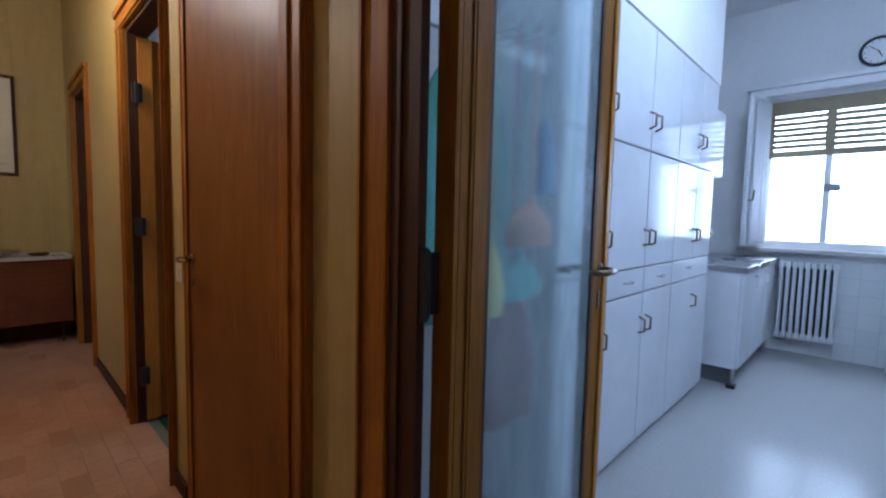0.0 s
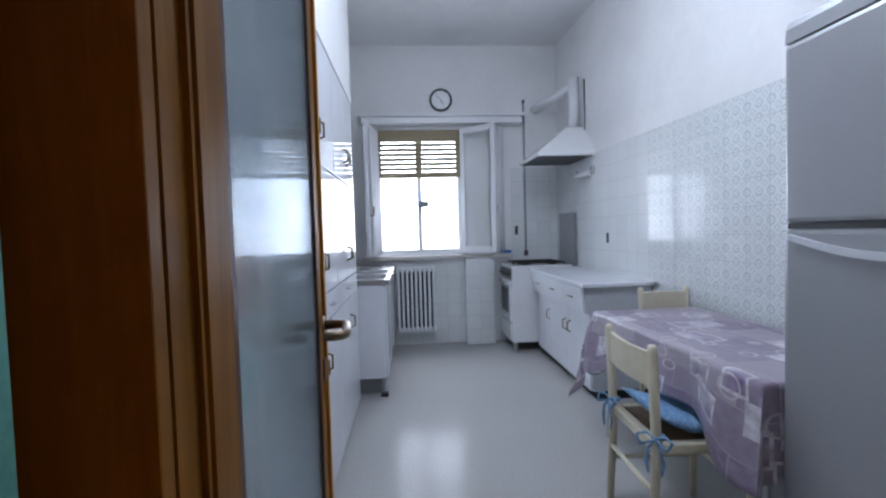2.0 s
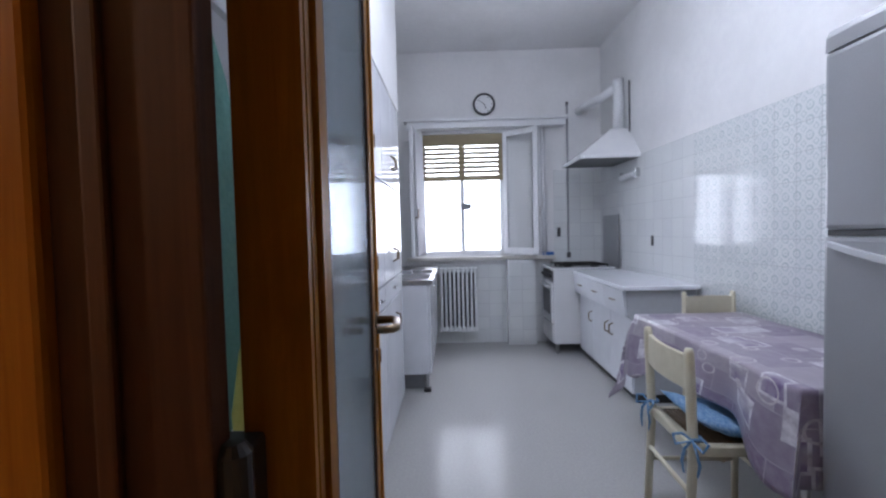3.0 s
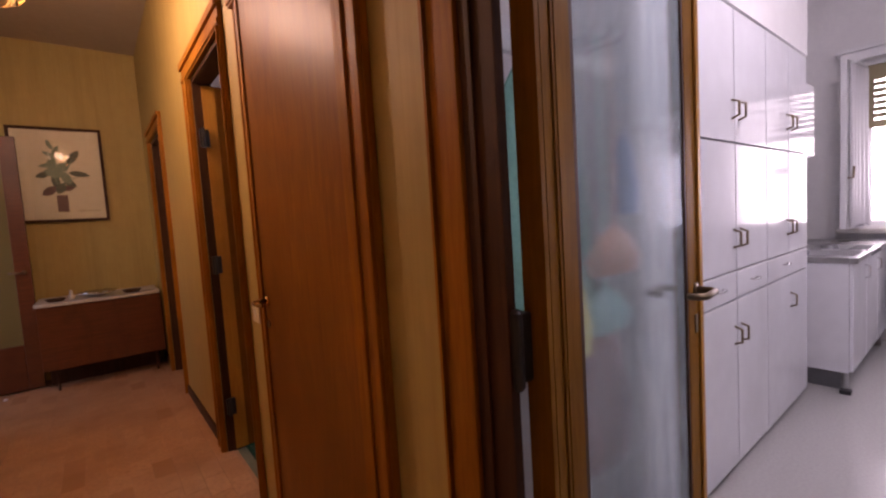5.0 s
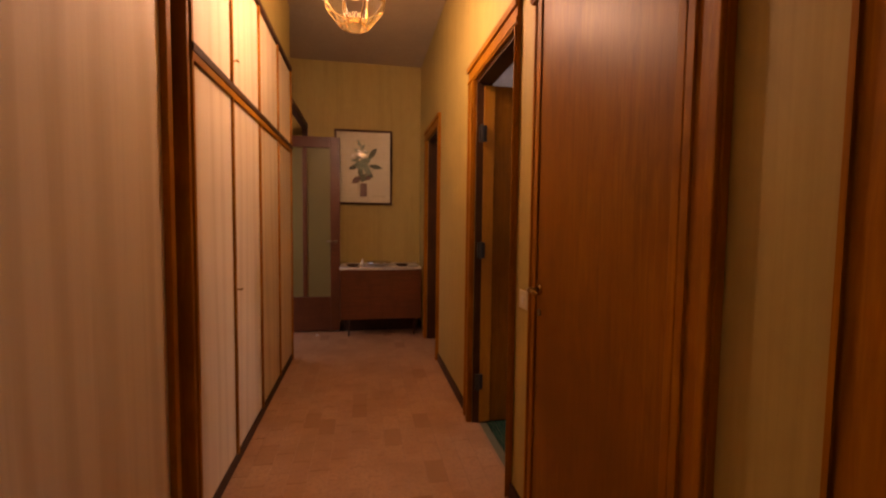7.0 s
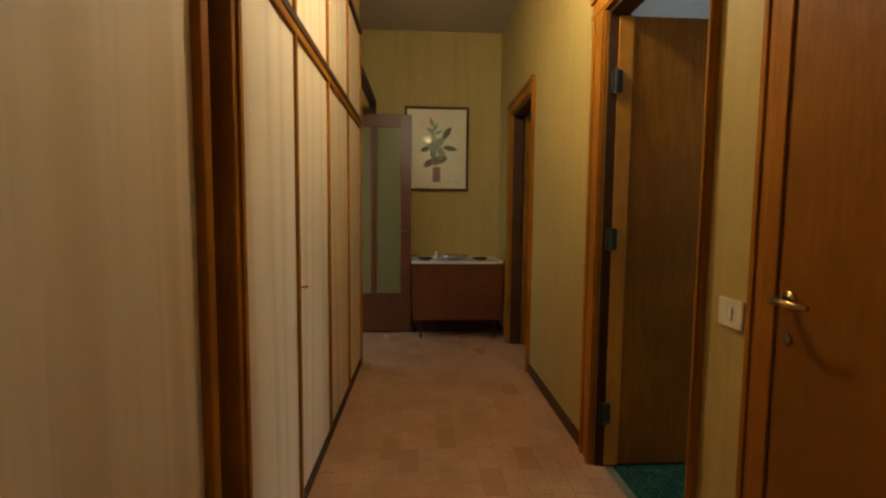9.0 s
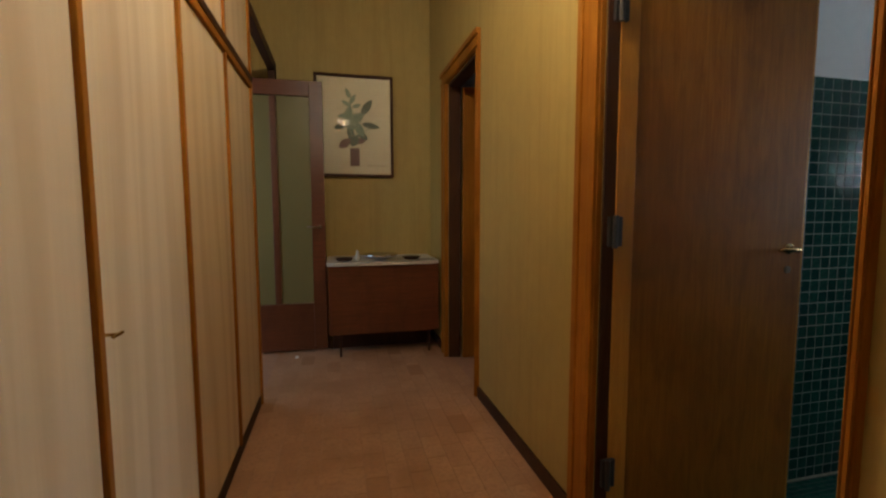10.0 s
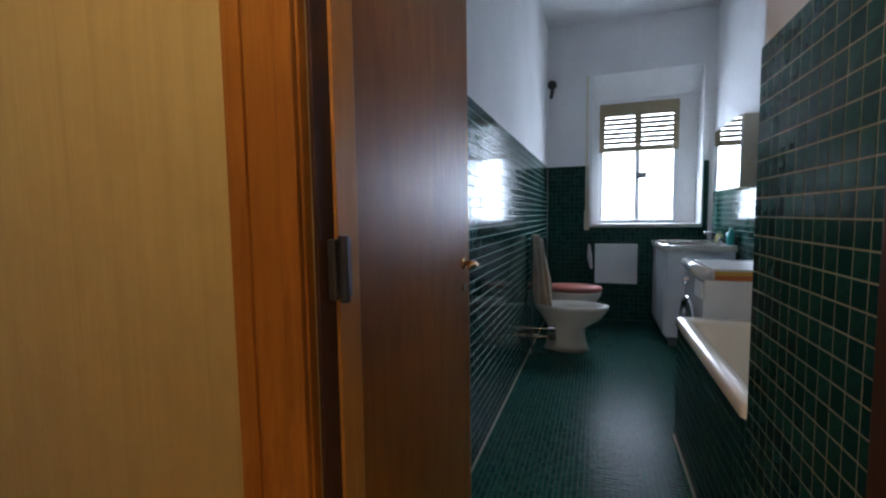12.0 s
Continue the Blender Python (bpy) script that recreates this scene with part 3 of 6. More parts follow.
# frame and glazed door past the wardrobe
fr = thing("door_frame_entrance", (LX, 4.6, 0), "dark wooden frame of the opening past the wardrobe", "door frame", kind="structure")
part("post", boxes((LX - 0.06, LX, 5.235, 5.29, 0, 2.359), bevel=0.003), M["darkwood"], fr)
part("head", boxes((LX - 0.06, LX, 4.146, 5.29, 2.36, 2.43), bevel=0.003), M["darkwood"], fr)
gd = thing("door_glazed", (-1.4, 5.17, 0), "open dark wooden door with a frosted pane, folded against the end wall", "door", kind="structure")
part("stile", boxes((-1.075, -0.967, 5.15, 5.19, 0.02, 2.265), bevel=0.004), M["console"], gd)
part("stile", boxes((-1.845, -1.745, 5.15, 5.19, 0.02, 2.265), bevel=0.004), M["console"], gd)
part("top_rail", boxes((-1.7445, -1.0755, 5.15, 5.19, 2.14, 2.265), bevel=0.004), M["console"], gd)
part("bottom_rail", boxes((-1.7445, -1.0755, 5.15, 5.19, 0.02, 0.42), bevel=0.004), M["console"], gd)
M["amberglass"] = glass("amber_frosted_glass", (0.27, 0.23, 0.1), 0.2, 1.45, 0.35)
part("mullion", boxes((-1.385, -1.335, 5.153, 5.187, 0.4205, 2.1395), bevel=0.004), M["console"], gd)
for a, b in ((-1.7445, -1.3855), (-1.3345, -1.0755)):
    part("pane", boxes((a, b, 5.167, 5.173, 0.4205, 2.1395)), M["amberglass"], gd, "yellowish frosted glass pane")
bm = bmesh.new()
lever(bm, (-1.012, 5.15, 1.07), (-1, 0, 0), (0, -1, 0), 0.1)
part("handle", bm, M["bronze"], gd, "", True)

# console, picture
cs = thing("console_chest", (-0.5, 5.1, 0), "low dark reddish chest with a pale stone top", "chest")
part("body", boxes((-0.95, -0.045, 4.87, 5.40, 0.2, 0.765), bevel=0.005), M["console"], cs)
for x, y in ((-0.86, 4.93), (-0.12, 4.93), (-0.86, 5.34), (-0.12, 5.34)):
    bm = bmesh.new()
    tube(bm, [(x, y, 0), (x, y, 0.199)], [0.008, 0.012], 10)
    part("leg", bm, M["darkwood"], cs)
# dark block added to fill the shaded void under the chest
part("base", boxes((-0.93, -0.07, 5.17, 5.38, 0, 0.199)), M["darkwood"], cs)
bm = bmesh.new()
prism(bm, [(-0.96, 5.41), (-0.96, 4.86), (-0.9, 4.835), (-0.13, 4.835), (-0.045, 4.88), (-0.045, 5.41)], "z", 0.766, 0.792)
part("top", bm, M["marble"], cs, "pale stone top")
M["print"] = surface("cream_print_paper", (0.52, 0.45, 0.29), (0.48, 0.41, 0.26), 0.5, grain=20, bump=0.0)
M["leafink"] = surface("dark_green_ink", (0.05, 0.07, 0.045), (0.09, 0.1, 0.06), 0.6, grain=30, bump=0.0)
pc = thing("framed_picture", (-0.72, 5.4, 1.5), "framed botanical print of a dark plant in a vase", "picture")
PX0, PX1, PZ0, PZ1 = -1.045, -0.352, 1.51, 2.412
part("backing", boxes((PX0 + 0.01, PX1 - 0.01, 5.40, 5.414, PZ0 + 0.01, PZ1 - 0.01)), M["print"], pc)
for n, r in (("frame_side", (PX0, PX0 + 0.026, 5.385, 5.418, PZ0, PZ1)), ("frame_side", (PX1 - 0.026, PX1, 5.385, 5.418, PZ0, PZ1)),
             ("frame_top", (PX0 + 0.0265, PX1 - 0.0265, 5.385, 5.418, PZ1 - 0.026, PZ1)), ("frame_bottom", (PX0 + 0.0265, PX1 - 0.0265, 5.385, 5.418, PZ0, PZ0 + 0.026))):
    part(n, boxes(r, bevel=0.004), M["darkwood"], pc)


def leaf_shape(bm, u, v, ln_, w, deg, k):
    """A pointed leaf drawn on the sheet; u and v are shares of the picture's width and height."""
    c, s = math.cos(radians(deg)), math.sin(radians(deg))
    cx_, cz_ = PX0 + u * (PX1 - PX0), PZ0 + v * (PZ1 - PZ0)
    o = [(ln_, 0), (ln_ * 0.55, w * 0.7), (0, w), (-ln_ * 0.6, w * 0.75), (-ln_, 0), (-ln_ * 0.6, -w * 0.7), (0, -w * 0.9), (ln_ * 0.55, -w * 0.6)]
    bm.faces.new([bm.verts.new((cx_ + p * c - q * s, 5.3985 - k * 0.00004, cz_ + p * s + q * c)) for p, q in o])


M["teal"] = surface("grey_green_ink", (0.12, 0.17, 0.11), (0.2, 0.23, 0.15), 0.6, grain=40, bump=0.0)
M["maroon"] = surface("brown_red_ink", (0.1, 0.05, 0.04), (0.16, 0.08, 0.06), 0.6, grain=40, bump=0.0)
LEAVES = {"teal": [(0.42, 0.82, 0.05, 0.02, 110), (0.48, 0.76, 0.055, 0.022, 60), (0.4, 0.72, 0.05, 0.02, 150), (0.53, 0.7, 0.045, 0.02, 20), (0.43, 0.62, 0.075, 0.04, 80), (0.53, 0.58, 0.08, 0.045, 30), (0.44, 0.52, 0.08, 0.045, 160), (0.56, 0.47, 0.075, 0.04, 300), (0.36, 0.6, 0.055, 0.022, 190)],
          "leafink": [(0.66, 0.69, 0.085, 0.036, 55), (0.71, 0.51, 0.085, 0.03, 350), (0.32, 0.5, 0.06, 0.03, 200), (0.45, 0.44, 0.07, 0.035, 100), (0.6, 0.41, 0.06, 0.032, 320), (0.5, 0.36, 0.06, 0.04, 60)],
          "maroon": [(0.37, 0.33, 0.065, 0.04, 215), (0.46, 0.38, 0.05, 0.03, 120), (0.58, 0.36, 0.055, 0.03, 20)]}
for ink in LEAVES:
    bm = bmesh.new()
    for k, row in enumerate(LEAVES[ink]):
        leaf_shape(bm, *row, k)
    part("drawn_leaves", bm, M[ink], pc)
bm = bmesh.new()
for r0, r1 in (((0.46, 0.4), (0.455, 0.82)), ((0.5, 0.4), (0.64, 0.66)), ((0.48, 0.4), (0.35, 0.6)), ((0.53, 0.42), (0.72, 0.49))):
    tube(bm, [(PX0 + u * (PX1 - PX0), 5.3985, PZ0 + v * (PZ1 - PZ0)) for u, v in (r0, r1)], 0.003, 5)
part("drawn_stems", bm, M["teal"], pc)
bm = bmesh.new()
prism(bm, [(PX0 + u * 0.69, PZ0 + v * 0.89) for u, v in ((0.44, 0.29), (0.56, 0.29), (0.56, 0.11), (0.44, 0.11))], "y", 5.397, 5.3995)
part("drawn_vase", bm, M["maroon"], pc)
for u0, u1 in ((0.66, 0.74), (0.76, 0.9)):
    part("caption_bar", boxes((PX0 + u0 * 0.69, PX0 + u1 * 0.69, 5.3985, 5.3995, PZ0 + 0.1, PZ0 + 0.108)), M["shutter"], pc)
pg = part("glazing", boxes((PX0 + 0.027, PX1 - 0.027, 5.389, 5.391, PZ0 + 0.027, PZ1 - 0.027)), M["glass"], pc)
pg.visible_shadow = False

# hall lantern: faceted glass in brass bars, hung on a rod
ln = thing("hall_lantern", (LAMP.x, LAMP.y, LAMP.z), "lit faceted clear glass lantern with thin brass bars", "pendant lamp")
LR = [(0.075, 0.0), (0.172, 0.12), (0.182, 0.3), (0.15, 0.415)]
NL = 8
lpts = [[LAMP + Vector((r * math.cos(2 * math.pi * (k + 0.5) / NL), r * math.sin(2 * math.pi * (k + 0.5) / NL), z)) for k in range(NL)] for r, z in LR]
M["lampglass"] = glass("lantern_glass", (1.0, 0.99, 0.97), 0.02, 1.45)
bm = bmesh.new()
for a, b in zip(lpts, lpts[1:]):
    for k in range(NL):
        bm.faces.new([bm.verts.new(p) for p in (a[k], a[(k + 1) % NL], b[(k + 1) % NL], b[k])])
bm.faces.new([bm.verts.new(p) for p in lpts[0]])
gl = part("glass_panes", bm, M["lampglass"], ln, "clear faceted panes")
sol = gl.modifiers.new("thickness", "SOLIDIFY")
sol.thickness, sol.offset = 0.003, 0
gl.visible_shadow = False
bm = bmesh.new()
for a, b in zip(lpts, lpts[1:]):
    for k in range(NL):
        tube(bm, [a[k], b[k]], 0.0045, 6)
for a in lpts:
    for k in range(NL):
        tube(bm, [a[k], a[(k + 1) % NL]], 0.0045, 6)
part("bars", bm, M["brass"], ln)
bm = bmesh.new()
tube(bm, [LAMP + Vector((0, 0, 0.42)), Vector((LAMP.x, LAMP.y, HZ - 0.03))], 0.007, 8)
turned(bm, [(0.02, -0.05), (0.06, -0.03), (0.06, -0.001)], (LAMP.x, LAMP.y, HZ), 16)
# top cap, out of view, made wide to keep bulb light off the ceiling
turned(bm, [(0.156, 0.412), (0.152, 0.425), (0.08, 0.445), (0.03, 0.475)], LAMP, 16)
part("rod", bm, M["brass"], ln)
M["bulbglow"] = glow("warm_bulb", (1.0, 0.86, 0.68), 260)
for k in range(3):
    a = k * 2.094 + 0.4
    bm = bmesh.new()
    turned(bm, [(0.008, 0), (0.018, 0.02), (0.021, 0.045), (0.014, 0.075), (0.004, 0.095)], LAMP + Vector((0.075 * math.cos(a), 0.075 * math.sin(a), 0.17)), 12)
    bb_ = part("bulb", bm, M["bulbglow"], ln, "glowing candle bulb", True)
    bb_.visible_shadow = False

# light switch plate on the strip of wall between the doors
sw = thing("light_switch", (-0.004, 1.745, 0.93), "cream switch plate with a small pale toggle", "light switch")
part("plate", boxes((-0.008, -0.0005, 1.672, 1.765, 0.93, 1.01), bevel=0.003), M["cream"], sw)
part("toggle", boxes((-0.0125, -0.0085, 1.708, 1.72, 0.952, 0.985), bevel=0.002), M["white"], sw)
part("slot", boxes((-0.0098, -0.0085, 1.7205, 1.724, 0.952, 0.985)), M["dark"], sw)

# ---- kitchen: wall of cupboards ----
CY = 0.53


def cup_handle(bm, x, z, vertical=True, l=0.085):
    o = 0.03
    if vertical:
        tube(bm, [(x, CY + 0.002, z - l / 2), (x, CY - o, z - l / 2 + 0.012), (x, CY - o, z + l / 2 - 0.012), (x, CY + 0.002, z + l / 2)], 0.0055, 8)
    else:
        tube(bm, [(x - l / 2, CY + 0.002, z), (x - l / 2 + 0.012, CY - o * 0.7, z), (x + l / 2 - 0.012, CY - o * 0.7, z), (x + l / 2, CY + 0.002, z)], 0.005, 8)


def cupboard(name, rows, label):
    """rows of doors: (x0, x1, z0, z1, handle_x, handle_z, vertical)."""
    x0, x1 = min(r[0] for r in rows), max(r[1] for r in rows)
    z0, z1 = min(r[2] for r in rows), max(r[3] for r in rows)
    c = thing(name, ((x0 + x1) / 2, CY + 0.2, 0 if z0 < 0.2 else z0), label, "cupboard", "white kitchen cupboards")
    part("body", boxes((x0, x1, CY + 0.025, K_LEFT - 0.001, 0.0 if z0 < 0.2 else z0 + 0.002, z1 - 0.002)), M["laminate"], c)
    # slab added behind the doors so that their gaps look shaded
    part("gap_slab", boxes((x0, x1, CY + 0.0203, CY + 0.0248, z0 + 0.001, z1 - 0.001)), M["gap_shade"], c, "dark slab added for the shade in the door gaps")
    for a, b, lo, hi, hx, hz, vert in rows:
        nm = "door" if vert else "drawer"
        d = part(nm, boxes((a + 0.0045, b - 0.0045, CY, CY + 0.02, lo + 0.0045, hi - 0.0045), bevel=0.003), M["laminate"], c)
        bm = bmesh.new()
        cup_handle(bm, hx, hz, vert)
        part("handle", bm, M["bronze"] if vert else M["chrome"], d, "small metal bow handle", True)
    return c


ZB, ZD, ZM, ZT = 0.85, 0.985, 1.585, 2.195
cx = [0.945, 1.40, 1.855, 2.31]
for i, (a, b) in enumerate(zip(cx, cx[1:])):
    hx = a + 0.05 if i == 2 else b - 0.04
    if i == 1:
        hx = b - 0.035
    cupboard("base_cupboard", [(a, b, 0.04, ZB, hx, 0.68, True), (a, b, ZB, ZD, (a + b) / 2, 0.92, False)], "white laminate base cupboard with a drawer")
    cupboard("middle_cupboard", [(a, b, ZD, ZM, hx, 1.14, True)], "white laminate tall middle cupboard door")
    cupboard("wall_cupboard", [(a, b, ZM, ZT, hx, 1.735, True)], "white laminate upper wall cupboard")
cupboard("base_cupboard", [(2.31, 3.12, 0.04, ZB, 2.74, 0.7, True), (2.31, 3.12, ZB, ZD, 2.62, 0.93, False)], "wide white laminate base cupboard with a drawer")
cupboard("middle_cupboard", [(2.31, 2.71, ZD, ZM, 2.67, 1.14, True)], "white laminate middle cupboard door")
cupboard("wall_cupboard", [(2.31, 2.72, ZM, ZT, 2.68, 1.75, True), (2.72, 3.12, ZM, ZT, 2.77, 1.75, True)], "pair of white laminate upper cupboards")
cupboard("middle_cupboard", [(2.71, 3.12, ZD, ZM, 2.75, 1.14, True)], "white laminate middle cupboard door")

# sink unit
sk = thing("sink_cabinet", (3.9, 0.62, 0), "white sink cabinet on metal legs with a steel top", "sink cabinet")
part("body", boxes((3.25, 4.72, 0.345, 0.925, 0.14, 0.865), bevel=0.004), M["laminate"], sk)
for a in (3.26, 3.74, 4.22):
    d = part("door", boxes((a, a + 0.47, 0.325, 0.344, 0.15, 0.86), bevel=0.004), M["laminate"], sk)
    bm = bmesh.new()
    tube(bm, [(a + 0.42, 0.326, 0.72), (a + 0.42, 0.3, 0.73), (a + 0.42, 0.3, 0.8), (a + 0.42, 0.326, 0.81)], 0.005, 8)
    part("handle", bm, M["chrome"], d)
for x, y in ((3.29, 0.37), (3.29, 0.88), (4.66, 0.37), (4.66, 0.88)):
    bm = bmesh.new()
    tube(bm, [(x, y, 0.0), (x, y, 0.14)], 0.018, 12)
    part("leg", bm, M["steel"], sk)
bm = bmesh.new()
box(bm, 3.24, 4.73, 0.30, 0.34, 0.866, 0.905, 0.006)
box(bm, 3.24, 4.73, 0.84, 0.925, 0.866, 0.905, 0.006)
for a, b in ((3.24, 3.30), (3.72, 3.78), (4.2, 4.73)):
    box(bm, a, b, 0.3405, 0.8395, 0.866, 0.905, 0.004)
for a, b in ((3.3, 3.72), (3.78, 4.2)):
    box(bm, a, b, 0.3405, 0.8395, 0.74, 0.745)
part("steel_top", bm, M["steel"], sk, "brushed steel sink top with two bowls")
part("plinth", boxes((3.33, 3.345, 0.36, 0.92, 0, 0.139), (3.346, 4.7, 0.42, 0.435, 0, 0.139)), M["grey"], sk)
tp = thing("kitchen_tap", (3.75, 0.88, 0.905), "chrome swan-neck tap above the sink", "tap")
bm = bmesh.new()
tube(bm, [(3.75, 0.88, 0.905), (3.75, 0.88, 1.12), (3.75, 0.85, 1.18), (3.75, 0.76, 1.2), (3.75, 0.68, 1.17), (3.75, 0.66, 1.11)], 0.011, 10)
part("spout", bm, M["chrome"], tp, "", True)
wc = thing("small_wall_cupboard", (3.5, 0.8, 1.6), "small white wall cupboard above the sink", "cupboard")
part("body", boxes((3.2, 3.75, 0.635, K_LEFT - 0.001, 1.6, 2.12), bevel=0.004), M["laminate"], wc)
part("door", boxes((3.205, 3.745, 0.615, 0.634, 1.605, 2.115), bevel=0.004), M["laminate"], wc)
structure("backsplash", boxes((3.13, 4.79, K_LEFT - 0.006, K_LEFT - 0.001, 0.91, 1.599)), M["grey"], "grey backsplash behind the sink", "backsplash")

# kitchen radiator
ra = thing("radiator", (4.7, 0.08, 0.1), "white cast iron column radiator under the window", "radiator")
for k in range(9):
    y = -0.115 + k * 0.048
    bm = bmesh.new()
    for dx in (-0.035, 0.0, 0.035):
        tube(bm, [(4.7 + dx, y, 0.14), (4.7 + dx, y, 0.8)], 0.0135, 8)
    box(bm, 4.65, 4.75, y - 0.019, y + 0.019, 0.115, 0.165, 0.008)
    box(bm, 4.65, 4.75, y - 0.019, y + 0.019, 0.775, 0.83, 0.008)
    part("column", bm, M["white"], ra)
bm = bmesh.new()
for z in (0.14, 0.8):
    tube(bm, [(4.7, -0.135, z), (4.7, 0.29, z)], 0.012, 8)
    part("header_pipe", bm, M["white"], ra)
    bm = bmesh.new()
# dark sheet added to give the deep gaps between columns their shade
part("backing", boxes((4.772, 4.794, -0.125, 0.28, 0.13, 0.815)), M["dark"], ra, "added dark sheet for the shade between the columns")
bm = bmesh.new()
box(bm, 4.63, 4.65, 0.06, 0.09, 0.68, 0.76, 0.006)
part("valve_box", bm, M["white"], ra)
ra.matrix_basis = Matrix.Translation((4.7, 0.085, 0.145))

# ---- window builder ----
def window(name, x, y0, y1, z0, z1, blind_z, lx, label):
    w = thing(name, (x, (y0 + y1) / 2, z0), label, "window", kind="structure")
    ym = (y0 + y1) / 2
    for n, r in (("frame_side", (x, x + 0.06, y0, y0 + 0.045, z0, z1)), ("frame_side", (x, x + 0.06, y1 - 0.045, y1, z0, z1)),
                 ("frame_top", (x, x + 0.06, y0 + 0.0455, y1 - 0.0455, z1 - 0.06, z1)), ("frame_bottom", (x, x + 0.06, y0 + 0.0455, y1 - 0.0455, z0, z0 + 0.05)),
                 ("mullion", (x + 0.005, x + 0.055, ym - 0.026, ym + 0.026, z0 + 0.0505, z1 - 0.0605))):
        part(n, boxes(r, bevel=0.004), M["white"], w)
    part("latch", boxes((x - 0.014, x + 0.0045, ym - 0.1, ym + 0.02, z0 + 0.52, z0 + 0.59), bevel=0.005), M["grey"], w)
    for a, b in ((y0 + 0.0455, ym - 0.0265), (ym + 0.0265, y1 - 0.0455)):
        g = part("pane", boxes((x + 0.028, x + 0.032, a, b, z0 + 0.0505, z1 - 0.0605)), M["glass"], w)
        g.visible_shadow = False
    s = thing("roller_shutter", (lx, ym, blind_z), "half lowered beige slatted roller shutter", "shutter")
    n, pitch = 6, 0.053
    lo = blind_z + (z1 - blind_z) * 0.13
    part("slat", boxes((lx - 0.008, lx + 0.008, y0 + 0.005, y1 - 0.005, blind_z, lo - 0.006), bevel=0.003), M["shutter"], s)
    for k in range(n):
        part("slat", boxes((lx - 0.006, lx + 0.006, y0 + 0.005, y1 - 0.005, lo + k * pitch + 0.013, lo + (k + 1) * pitch), bevel=0.003), M["shutter"], s)
    part("slat", boxes((lx - 0.006, lx + 0.006, y0 + 0.005, y1 - 0.005, lo + n * pitch + 0.013, z1 - 0.001), bevel=0.003), M["shutter"], s)
    for yy, w_ in ((ym, 0.036), (y0 + 0.03, 0.03), (y1 - 0.03, 0.03), ((y0 + ym) / 2, 0.004), ((y1 + ym) / 2, 0.004)):
        part("stay", boxes((lx - 0.011, lx - 0.0085, yy - w_, yy + w_, blind_z, z1 - 0.02)), M["shutter"], s)
    return w


window("window_kitchen", 4.84, KW[0], KW[1], KW[2], KW[3], 1.862, 4.826, "white framed kitchen window, outer sashes closed")
window("window_bathroom", 5.0, 1.344, 2.182, 1.087, 2.471, 1.917, 4.986, "white framed bathroom window")
structure("bathroom_window_reveal", boxes((5.0, 5.14, BW[0], 1.343, BW[2], BW[3]), (5.0, 5.14, 2.183, BW[1], BW[2], BW[3]), (5.0, 5.14, 1.344, 2.182, 2.472, BW[3]), (5.0, 5.14, 1.344, 2.182, BW[2], 1.086)), M["plaster"], "white window reveal", "wall")

bm = bmesh.new()
prism(bm, [(B_END + 0.004, BW[3] - 0.001), (4.998, BW[3] - 0.001), (4.998, 2.52)], "y", BW[0] + 0.001, BW[1] - 0.001)
structure("bathroom_window_soffit", bm, M["plaster"], "white splayed soffit over the bathroom window", "wall")


def sash(name, hinge, ang, w, z0, z1, label):
    """An inner sash swung open: hinge at (x, y), ang in degrees from +y."""
    m = Matrix.Translation((hinge[0], hinge[1], 0)) @ Matrix.Rotation(radians(ang), 4, "Z")
    s = thing(name, (hinge[0], hinge[1], z0), label, "window sash")
    for n, r in (("stile", (-0.02, 0.02, 0, 0.05, z0, z1)), ("stile", (-0.02, 0.02, w - 0.05, w, z0, z1)), ("rail", (-0.02, 0.02, 0.0505, w - 0.0505, z0, z0 + 0.07)), ("rail", (-0.02, 0.02, 0.0505, w - 0.0505, z1 - 0.06, z1))):
        bm = bmesh.new()
        box(bm, *r, bevel=0.004, m=m)
        part(n, bm, M["white"], s)
    bm = bmesh.new()
    box(bm, -0.002, 0.002, 0.0505, w - 0.0505, z0 + 0.0705, z1 - 0.0605, m=m)
    g = part("pane", bm, M["glass"], s)
    g.visible_shadow = False
    bm = bmesh.new()
    p = m @ Vector((-0.02, w - 0.025, z0 + 0.42))
    o = (m.to_3x3() @ Vector((-1, 0, 0)))
    tube(bm, [p, p + o * 0.035, p + o * 0.04 + Vector((0, 0, 0.09))], 0.008, 8)
    part("handle", bm, M["bronze"], s)
    return s


sash("inner_sash", (4.775, -0.46), 139, 0.44, 1.02, 2.39, "white inner window sash standing open")
sash("inner_sash", (4.775, 0.485), 82, 0.44, 1.02, 2.39, "white inner window sash standing open")
structure("window_sill_kitchen", boxes((4.72, 4.84, -1.02, 0.66, 0.955, 0.995), bevel=0.006), M["marble"], "grey stone window sill", "window sill")
structure("window_lintel", boxes((4.66, 4.799, -1.13, 0.62, 2.43, 2.5), (4.63, 4.799, -1.16, 0.65, 2.501, 2.535), bevel=0.005), M["white"], "white moulded shelf above the kitchen window", "trim")

